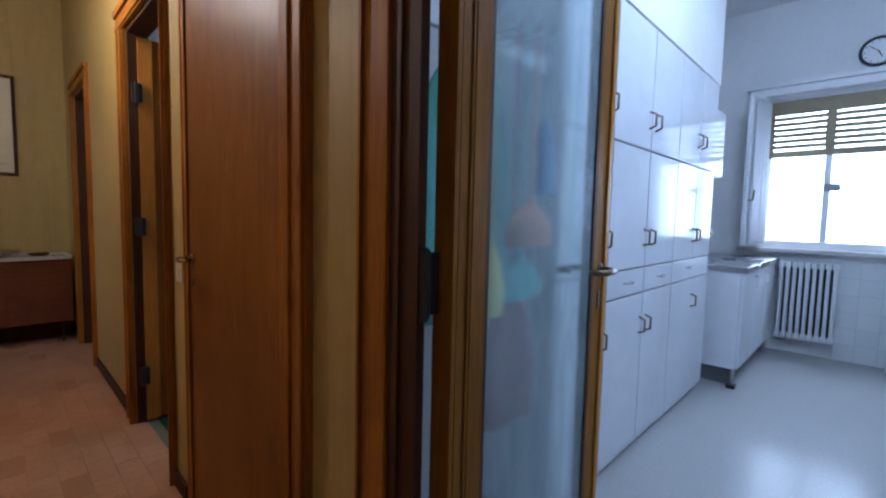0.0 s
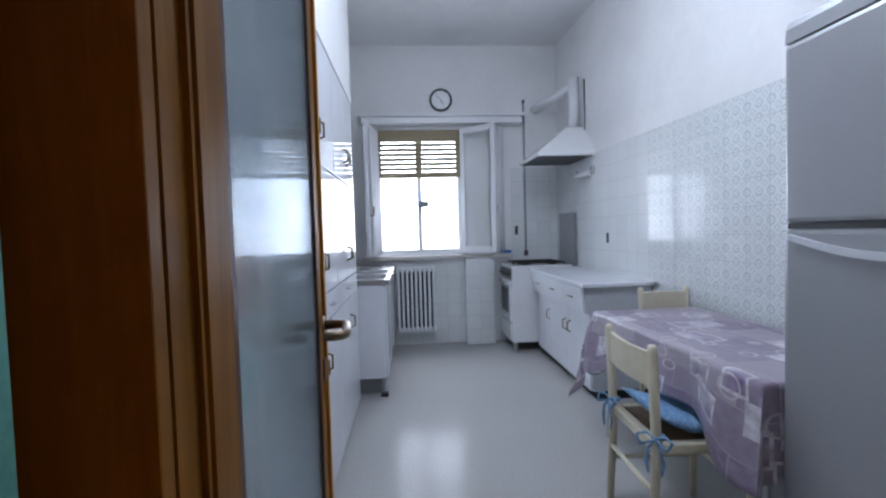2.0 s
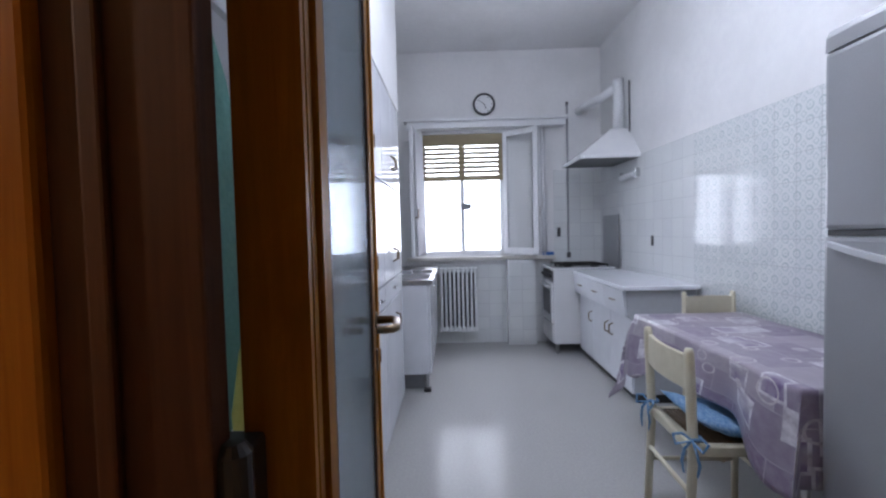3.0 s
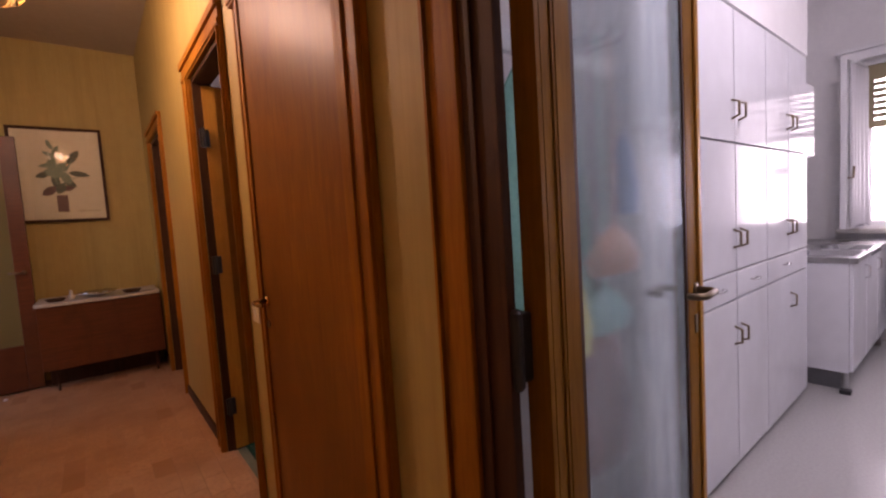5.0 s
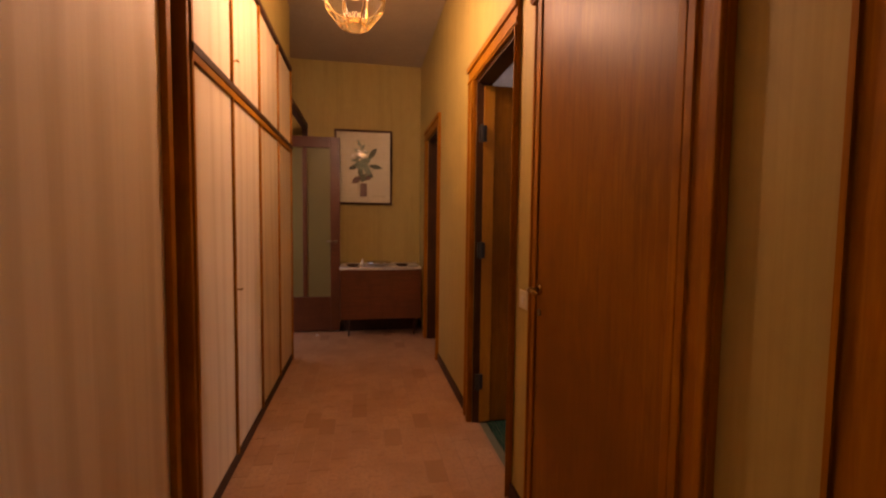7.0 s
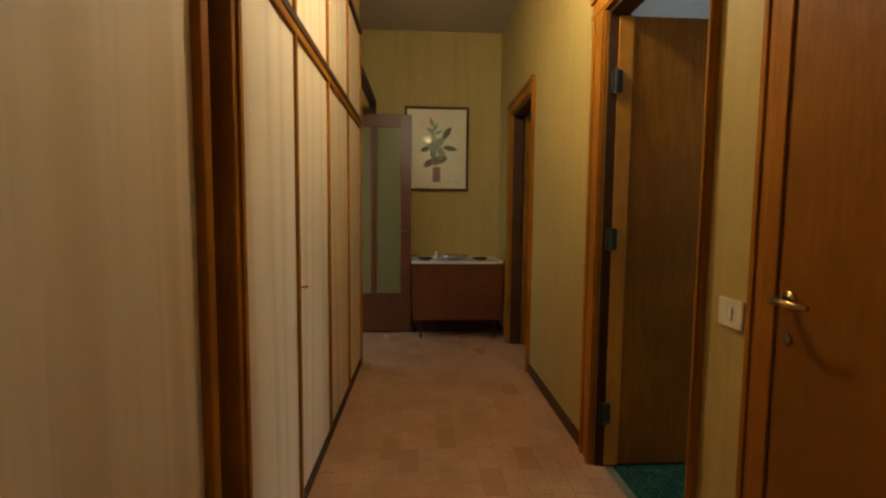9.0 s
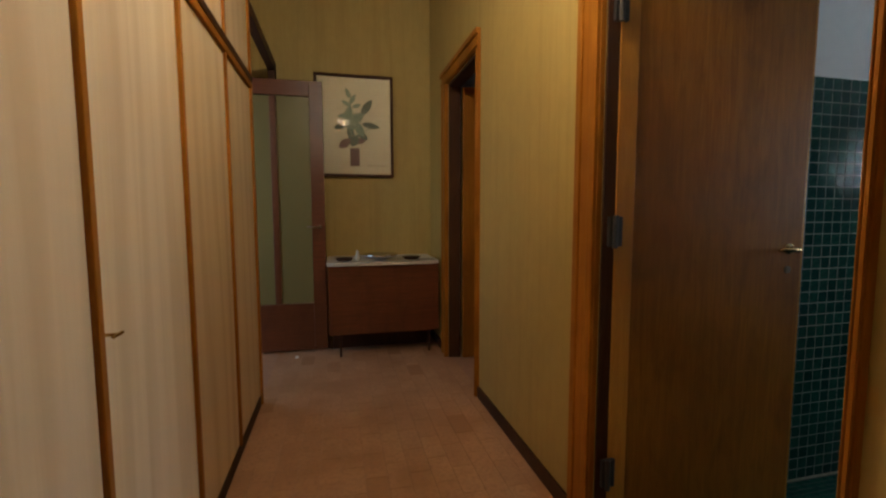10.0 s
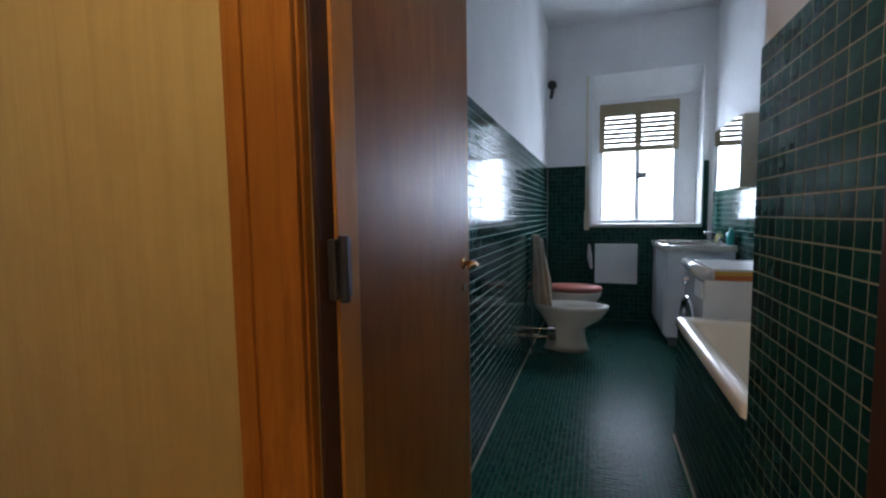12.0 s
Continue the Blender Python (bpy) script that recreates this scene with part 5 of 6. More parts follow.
bow(CHX - 0.19, CHY, 0.475, radians(130))
bow(CHX + 0.19, CHY - 0.012, 0.475, radians(100))
chair(Matrix.Translation((2.51, -1.455, 0)) @ Matrix.Rotation(radians(-90), 4, "Z") @ Matrix.Diagonal((0.78, 1, 1, 1)), 0.875, "cream painted wooden chair at the end of the table")

# ---- things hung behind the kitchen door ----
hk = thing("coat_hooks", (0.5, 0.6, 1.79), "small white rail with hooks on the kitchen wall", "hook rail")
part("board", boxes((0.2, 0.944, 0.60, 0.62, 1.76, 1.82), bevel=0.004), M["white"], hk)
for x, y in ((0.47, 0.565), (0.43, 0.44), (0.56, 0.46), (0.61, 0.43), (0.67, 0.43)):
    bm = bmesh.new()
    tube(bm, [(x, 0.6, 1.79), (x, y, 1.78), (x, y - 0.01, 1.81)], 0.006, 8)
    part("hook", bm, M["chrome"], hk)


def hung(name, x, w, z0, z1, d, mat, label, y=None):
    t = thing(name, (x, 0.5, z0), label, name.split("_")[-1])
    bm = bmesh.new()
    n = 20
    yb = 0.5 if y is None else y
    cols = []
    for k in range(n + 1):
        a = 2 * math.pi * k / n
        cols.append([bm.verts.new((x + w * f * math.cos(a) * (1 + 0.12 * math.sin(5 * a)), yb + d * f * math.sin(a), z)) for f, z in ((0.06, 1.785), (0.08, z1 + 0.02), (0.2, z1), (0.6, z1 - (z1 - z0) * 0.2), (1.0, z1 - (z1 - z0) * 0.65), (0.9, z0))])
    for a, b in zip(cols, cols[1:]):
        for j in range(5):
            bm.faces.new((a[j], b[j], b[j + 1], a[j + 1]))
    part("cloth", bm, mat, t, "", True)


hung("green_apron", 0.47, 0.26, 0.92, 1.76, 0.018, surface("mint_cloth", (0.2, 0.47, 0.4), (0.14, 0.38, 0.32), 0.85, grain=90), "pale mint green apron hanging behind the kitchen door", 0.565)
hung("blue_bag", 0.67, 0.055, 1.3, 1.53, 0.03, surface("blue_cloth", (0.1, 0.24, 0.48), (0.08, 0.2, 0.4), 0.7, grain=90), "blue cloth bag hanging behind the kitchen door", 0.43)
hung("red_bag", 0.56, 0.15, 0.6, 1.02, 0.03, surface("brick_red_cloth", (0.3, 0.13, 0.13), (0.2, 0.1, 0.1), 0.7, grain=90), "dull red shopping bag behind the kitchen door", 0.46)
hung("red_cloth", 0.61, 0.12, 1.14, 1.27, 0.03, surface("orange_red_cloth", (0.62, 0.3, 0.2), (0.54, 0.24, 0.16), 0.8, grain=90), "small orange red cloth hanging behind the kitchen door", 0.43)
hung("teal_cloth", 0.58, 0.13, 0.98, 1.1, 0.03, surface("teal_cloth", (0.2, 0.5, 0.48), (0.15, 0.42, 0.4), 0.8, grain=90), "folded teal cloth hanging behind the kitchen door", 0.45)
hung("yellow_bag", 0.43, 0.05, 0.95, 1.15, 0.03, surface("yellow_cloth", (0.68, 0.62, 0.18), (0.6, 0.55, 0.14), 0.8, grain=90), "small yellow bag hanging behind the kitchen door", 0.44)

# ---- small kitchen things ----
gp = thing("gas_pipe", (4.78, -1.18, 1.0), "thin white painted gas pipe with a valve on the wall", "pipe")
bm = bmesh.new()
tube(bm, [(4.785, -1.18, 0.99), (4.785, -1.18, 2.68)], 0.011, 8)
part("pipe", bm, M["grey"], gp)
bm = bmesh.new()
box(bm, 4.76, 4.798, -1.2, -1.16, 0.96, 1.02, 0.005)
part("valve", bm, M["dark"], gp)
part("clip", boxes((4.775, 4.797, -1.193, -1.167, 2.67, 2.71), bevel=0.004), M["dark"], gp)
st = thing("hood_stay", (4.06, -1.6, 2.3), "thin dark rod holding the cooker hood", "rod")
bm = bmesh.new()
tube(bm, [(4.03, -1.575, 2.2), (4.03, -1.575, 2.68)], 0.008, 8)
part("rod", bm, M["dark"], st)
pa = thing("splash_panel", (4.3, -1.6, 0.9), "grey metal splash panel behind the cooker", "panel")
part("sheet", boxes((4.26, 4.72, -1.553, -1.548, 0.87, 1.42)), M["grey"], pa)
rl = thing("paper_holder", (4.0, -1.58, 1.76), "white paper roll holder under the hood", "holder")
bm = bmesh.new()
tube(bm, [(3.86, -1.56, 1.77), (4.2, -1.56, 1.77)], 0.03, 14)
part("roll", bm, M["white"], rl)
for x in (3.84, 4.205):
    part("bracket", boxes((x, x + 0.015, -1.612, -1.55, 1.75, 1.83), bevel=0.002), M["chrome"], rl)
for x, z, nme in ((3.62, 1.12, "pot_holder"), (4.79, 1.2, "oven_glove")):
    ph = thing(nme, (x, -1.6, z), "small dark cloth hanging on a hook", "pot holder")
    bm = bmesh.new()
    if x < 4.5:
        box(bm, x - 0.02, x + 0.02, -1.611, -1.595, z, z + 0.09, 0.006)
    else:
        box(bm, 4.775, 4.793, -1.09, -1.055, z, z + 0.1, 0.006)
    part("cloth", bm, M["dark"], ph)
bx = thing("blue_box", (4.7, -1.0, 0.995), "small blue plastic box on the window sill", "box")
part("body", boxes((4.73, 4.82, -1.0, -0.88, 0.9955, 1.03), bevel=0.005), surface("blue_plastic", (0.03, 0.16, 0.5), (0.025, 0.13, 0.42), 0.4), bx)
bp = thing("black_floor_plug", (3.2, 0.36, 0), "black plastic foot under the sink cabinet", "foot")
part("body", boxes((3.23, 3.29, 0.332, 0.39, 0.0, 0.03), bevel=0.006), M["black"], bp)

# ---- console things ----
CT = 0.792


def dish(name, x, y, label, mat, prof):
    d = thing(name, (x, y, CT), label, name.split("_")[-1])
    bm = bmesh.new()
    turned(bm, prof, (x, y, CT + 0.0005), 24)
    part("body", bm, mat, d, "", True)


dish("dark_dish", -0.82, 5.0, "low dark dish on the chest", M["darkwood"], [(0.05, 0), (0.075, 0.02), (0.07, 0.024), (0.02, 0.012)])
dish("dark_dish", -0.26, 5.0, "low dark dish on the chest", M["darkwood"], [(0.05, 0), (0.08, 0.022), (0.075, 0.025), (0.02, 0.012)])
dish("silver_bowl", -0.52, 5.02, "wide shiny silver bowl on the chest", M["chrome"], [(0.05, 0), (0.14, 0.03), (0.15, 0.05), (0.144, 0.05), (0.13, 0.035), (0.04, 0.012)])
dish("small_bottle", -0.71, 5.0, "small white bottle on the chest", M["ceramic"], [(0.02, 0), (0.024, 0.03), (0.012, 0.06), (0.009, 0.085)])
lt = thing("door_stop", (-1.2, 5.02, 0), "small white door stop on the floor", "door stop")
bm = bmesh.new()
turned(bm, [(0.015, 0), (0.017, 0.012), (0.008, 0.022)], (-1.215, 4.99, 0.0), 12)
part("body", bm, M["white"], lt)

# ---- bathroom ----
tbx = thing("bathtub", (1.42, 1.42, 0), "cream enamel bathtub behind a green tiled panel", "bathtub")
bm = bmesh.new()
X0, X1, Y0, Y1 = 0.85, 2.02, 1.06, 1.79
rings = []
for inset, z, rad in ((0.0, 0.615, 0.02), (0.0, 0.65, 0.03), (0.012, 0.658, 0.03), (0.06, 0.655, 0.05), (0.075, 0.64, 0.08), (0.12, 0.35, 0.14), (0.18, 0.27, 0.16)):
    pts = []
    for (cx_, cy_, a0) in ((X1 - inset - rad, Y1 - inset - rad, 0), (X0 + inset + rad, Y1 - inset - rad, 90), (X0 + inset + rad, Y0 + inset + rad, 180), (X1 - inset - rad, Y0 + inset + rad, 270)):
        for k in range(5):
            a = radians(a0 + 22.5 * k)
            pts.append(bm.verts.new((cx_ + rad * math.cos(a), cy_ + rad * math.sin(a), z)))
    rings.append(pts)
for a, b in zip(rings, rings[1:]):
    for k in range(len(a)):
        bm.faces.new((a[k], a[(k + 1) % len(a)], b[(k + 1) % len(b)], b[k]))
bm.faces.new(rings[-1])
part("basin", bm, M["tub"], tbx, "", True)
part("panel", boxes((0.85, 2.01, 1.76, 1.774, 0, 0.61), (1.99, 2.01, 1.06, 1.76, 0, 0.61)), M["grout"], tbx)

wmx = thing("washing_machine", (3.27, 1.37, 0), "white front loading washing machine", "washing machine")
part("body", boxes((2.3, 2.9, 1.07, 1.6, 0.02, 0.815), bevel=0.012), M["enamel"], wmx)
bm = bmesh.new()
prism(bm, [(1.56, 0.8155), (1.6, 0.8155), (1.628, 0.83), (1.63, 0.86), (1.615, 0.885), (1.585, 0.89), (1.56, 0.875)], "x", 2.3, 2.9)
part("control_panel", bm, M["enamel"], wmx, "white rounded control panel", True)
bm = bmesh.new()
turned(bm, [(0.1, 0.0), (0.2, 0.004), (0.215, 0.02), (0.2, 0.045), (0.16, 0.05), (0.14, 0.04), (0.1, 0.02)], (0, 0, 0), 32, m=Matrix.Translation((2.6, 1.6005, 0.46)) @ Matrix.Rotation(radians(-90), 4, "X"))
part("door", bm, M["chrome"], wmx, "round chrome rimmed door", True)
bm = bmesh.new()
turned(bm, [(0.08, 0.0), (0.135, 0.012), (0.13, 0.03), (0.06, 0.045)], (0, 0, 0), 28, m=Matrix.Translation((2.6, 1.615, 0.46)) @ Matrix.Rotation(radians(-90), 4, "X"))
part("door_glass", bm, M["dark"], wmx, "dark glass of the door", True)
part("drawer", boxes((2.32, 2.5, 1.6005, 1.612, 0.7, 0.8), bevel=0.003), M["white"], wmx)
bm = bmesh.new()
tube(bm, [(2.78, 1.6005, 0.75), (2.78, 1.63, 0.75)], [0.03, 0.026], 16)
part("knob", bm, M["chrome"], wmx)
mg = thing("laundry_box", (2.6, 1.3, 0.815), "flat pale box with orange and yellow edge on the washing machine", "box")
part("body", boxes((2.31, 2.88, 1.09, 1.55, 0.8155, 0.882), bevel=0.004), M["marble"], mg)
part("edge", boxes((2.305, 2.309, 1.09, 1.545, 0.817, 0.845), bevel=0.001), surface("orange_card", (0.62, 0.22, 0.05), (0.5, 0.14, 0.04), 0.6, grain=14), mg, "orange printed edge")
part("edge", boxes((2.305, 2.309, 1.09, 1.545, 0.8455, 0.868), bevel=0.001), surface("yellow_card", (0.66, 0.46, 0.09), (0.6, 0.34, 0.06), 0.6, grain=14), mg, "yellow printed edge")

va = thing("vanity_unit", (4.1, 1.35, 0), "white washbasin cabinet with a ceramic basin", "washbasin")
part("cabinet", boxes((3.72, 4.45, 1.07, 1.6, 0.08, 0.83), bevel=0.006), M["laminate"], va)
for a in (3.725, 4.09):
    part("door", boxes((a, a + 0.355, 1.6005, 1.618, 0.1, 0.82), bevel=0.004), M["laminate"], va)
bm = bmesh.new()
box(bm, 3.7, 4.47, 1.06, 1.12, 0.8305, 0.885, 0.008)
box(bm, 3.7, 4.47, 1.57, 1.64, 0.8305, 0.885, 0.008)
box(bm, 3.7, 3.8, 1.121, 1.569, 0.8305, 0.885, 0.004)
box(bm, 4.37, 4.47, 1.121, 1.569, 0.8305, 0.885, 0.004)
turned(bm, [(0.33, 0.884), (0.29, 0.882), (0.22, 0.84), (0.1, 0.832)], (4.085, 1.345, 0), 28, 1.0, 0.78)
part("basin", bm, M["ceramic"], va, "", True)
part("plinth", boxes((3.74, 4.43, 1.07, 1.56, 0, 0.079)), M["dark"], va)
va.matrix_basis = Matrix.Translation((4.22, 1.35, 0)) @ Matrix.Diagonal((1.2, 1, 1.04, 1))
bt = thing("basin_tap", (4.08, 1.1, 0.885), "chrome basin mixer tap", "tap")
bm = bmesh.new()
tube(bm, [(4.08, 1.1, 0.885), (4.08, 1.1, 0.97), (4.08, 1.15, 0.99), (4.08, 1.23, 0.97)], 0.014, 10)
tube(bm, [(4.02, 1.1, 0.885), (4.02, 1.1, 0.93)], 0.016, 10)
tube(bm, [(4.14, 1.1, 0.885), (4.14, 1.1, 0.93)], 0.016, 10)
part("body", bm, M["chrome"], bt, "", True)
bt.matrix_basis = Matrix.Translation((4.2, 1.1, 0.921))
for x, y, r, h, col, lab in ((3.82, 1.1, 0.03, 0.15, (0.05, 0.36, 0.33), "teal plastic soap bottle by the basin"), (4.2, 1.1, 0.028, 0.1, (0.6, 0.5, 0.08), "small yellow bottle by the basin"), (3.9, 1.09, 0.02, 0.09, (0.75, 0.74, 0.72), "small white tube by the basin")):
    bo = thing("soap_bottle", (x, y, 0.921), lab, "bottle")
    bm = bmesh.new()
    turned(bm, [(r * 0.9, 0), (r, 0.01), (r, h * 0.7), (r * 0.4, h * 0.8), (r * 0.35, h)], (x, y, 0.9215), 16)
    part("body", bm, surface("plastic_" + str(int(h * 100)), col, tuple(c * 0.9 for c in col), 0.3), bo, "", True)

mc = thing("mirror_cabinet", (3.78, 1.1, 1.42), "wall cabinet with mirror doors above the basin", "mirror cabinet")
part("body", boxes((3.36, 4.2, 1.052, 1.155, 1.4, 1.95), bevel=0.003), M["cream"], mc)
for a in (3.362, 3.782):
    part("mirror_door", boxes((a, a + 0.416, 1.1555, 1.17, 1.402, 1.948), bevel=0.002), M["mirror"], mc, "mirror door")

pr = thing("panel_radiator", (4.69, 2.0, 0.42), "flat white panel radiator under the window", "radiator")
part("panel", boxes((4.665, 4.69, 1.77, 2.215, 0.42, 0.868), bevel=0.006), M["white"], pr)
for y in (1.85, 2.1):
    part("bracket", boxes((4.69, 4.715, y, y + 0.03, 0.5, 0.8)), M["white"], pr)


def bowl(bm, cx_, y_wall, reach, half, zt, foot):
    """An oval sanitary bowl on a foot, its length along y from the wall."""
    cy_ = y_wall - reach / 2
    rows = [(0.62, 0.0, foot), (0.55, 0.06, foot * 0.95), (0.5, 0.2, foot), (0.8, zt - 0.12, 0.85), (1.0, zt - 0.03, 1.0), (1.0, zt, 1.0), (0.8, zt, 0.82), (0.7, zt - 0.06, 0.7), (0.4, zt - 0.12, 0.4)]
    rings_ = []
    for fl_, z, fw in rows:
        rings_.append([bm.verts.new((cx_ + half * fw * math.cos(2 * math.pi * k / 28), cy_ + (0.04 if z < zt * 0.6 else 0) + reach / 2 * fl_ * math.sin(2 * math.pi * k / 28), z)) for k in range(28)])
    for a, b in zip(rings_, rings_[1:]):
        for k in range(28):
            bm.faces.new((a[k], a[(k + 1) % 28], b[(k + 1) % 28], b[k]))
    bm.faces.new(rings_[0][::-1])
    bm.faces.new(rings_[-1])


bi = thing("bidet", (3.5, 2.45, 0), "cream ceramic bidet against the mosaic wall", "bidet")
bm = bmesh.new()
bowl(bm, 3.45, 2.725, 0.64, 0.19, 0.405, 0.72)
part("bowl", bm, M["ceramic"], bi, "", True)
bm = bmesh.new()
tube(bm, [(3.45, 2.66, 0.405), (3.45, 2.66, 0.48), (3.45, 2.59, 0.48)], 0.012, 8)
part("tap", bm, M["chrome"], bi)
to = thing("toilet", (4.1, 2.45, 0), "ceramic toilet with a dull red lid", "toilet")
bm = bmesh.new()
bowl(bm, 4.1, 2.70, 0.56, 0.185, 0.42, 0.72)
part("bowl", bm, M["ceramic"], to, "", True)
bm = bmesh.new()
turned(bm, [(0.1, 0), (0.2, 0.002), (0.205, 0.03), (0.195, 0.048), (0.1, 0.056)], (4.1, 2.42, 0.421), 30, 0.95, 1.4)
part("lid", bm, surface("dull_red_plastic", (0.5, 0.16, 0.12), (0.42, 0.13, 0.1), 0.35), to, "dull red lid", True)
for z, x in ((0.22, 3.22), (0.14, 3.26)):
    vp = thing("wall_valve", (x, 2.6, z), "chrome pipe valve on the mosaic wall", "valve")
    bm = bmesh.new()
    tube(bm, [(x, 2.75, z), (x, 2.55, z), (x + 0.12, 2.53, z + 0.01)], 0.013, 8)
    tube(bm, [(x, 2.58, z), (x, 2.52, z)], 0.024, 10)
    part("body", bm, M["chrome"], vp)
rk = thing("towel_stand", (3.42, 2.66, 0), "thin dark metal towel stand by the bidet", "towel stand")
bm = bmesh.new()
tube(bm, [(3.24, 2.72, 0.009), (3.24, 2.72, 1.0), (3.24, 2.61, 1.02)], 0.009, 8)
tube(bm, [(3.12, 2.72, 0.009), (3.22, 2.72, 0.009), (3.22, 2.6, 0.009)], 0.009, 8)
part("frame", bm, M["dark"], rk)
tw = thing("towel", (3.3, 2.6, 0.45), "pale beige towel draped over the stand", "towel")
bm = bmesh.new()
prof = [(-0.05, 0.4), (-0.052, 0.5), (-0.048, 0.6), (-0.042, 0.7), (-0.038, 0.8), (-0.03, 0.9), (-0.018, 0.97), (0.0, 0.998), (0.018, 0.97), (0.03, 0.9), (0.04, 0.75), (0.05, 0.62), (0.055, 0.5)]
cols = []
for k in range(25):
    s_ = k / 24
    cols.append([])
    for px, pz in prof:
        hang = (1.0 - pz) / 0.6
        wave = 0.02 * hang * math.sin(s_ * 17 + pz * 2.2) + 0.008 * math.sin(s_ * 31 + pz * 5)
        cols[-1].append(bm.verts.new((3.24 + px * 0.7 + wave, 2.712 - (0.08 + 0.09 * hang) * s_ - 0.005 * hang + 0.006 * math.sin(pz * 13 + k * 0.4), pz + 0.045 - 0.05 * s_ * s_ * (1 - hang) - 0.02 * s_ * (1 if px < 0 else -1) * hang)))
for a, b in zip(cols, cols[1:]):
    for j in range(len(prof) - 1):
        bm.faces.new((a[j], a[j + 1], b[j + 1], b[j]))
ob = part("cloth", bm, surface("beige_towel", (0.6, 0.53, 0.43), (0.5, 0.43, 0.34), 0.95, grain=160, bump=0.5), tw, "", True)
sol = ob.modifiers.new("thickness", "SOLIDIFY")
sol.thickness = 0.006
hl = thing("wall_bracket", (4.68, 2.7, 2.6), "dark metal pipe stub on the bathroom wall", "bracket")
bm = bmesh.new()
tube(bm, [(4.72, 2.7, 2.68), (4.6, 2.69, 2.68), (4.56, 2.68, 2.6), (4.58, 2.7, 2.5)], 0.02, 10)
tube(bm, [(4.719, 2.7, 2.68), (4.69, 2.7, 2.68)], 0.05, 16)
part("pipe", bm, M["dark"], hl)
cd = thing("cable_conduit", (4.71, 2.31, 1.1), "cream cable conduit with a switch box", "conduit")
part("conduit", boxes((4.705, 4.719, 2.3, 2.325, 1.25, 2.75), bevel=0.003), M["cream"], cd)
part("switch_box", boxes((4.69, 4.719, 2.28, 2.335, 1.02, 1.25), bevel=0.004), M["cream"], cd)
wh = thing("white_brush", (4.66, 2.26, 0.62), "white plastic brush hanging by the radiator", "brush")
bm = bmesh.new()
tube(bm, [(4.69, 2.28, 0.86), (4.67, 2.27, 0.72), (4.66, 2.25, 0.58)], [0.012, 0.03, 0.014], 10)
part("body", bm, M["white"], wh, "", True)
structure("window_sill_bathroom", boxes((4.68, 5.0, BW[0] + 0.001, BW[1] - 0.001, BW[2] + 0.001, BW[2] + 0.028), bevel=0.004), M["marble"], "pale stone sill of the bathroom window", "window sill")

# outside: glowing pale sheet in place of a daylit building across the court
structure("backdrop", boxes((16, 16.3, -14, 18, -9, 14)), glow("glowing_pale_sheet", (0.93, 0.96, 1.0), 1.2), "glowing pale sheet standing in for the daylit outdoors", "backdrop")


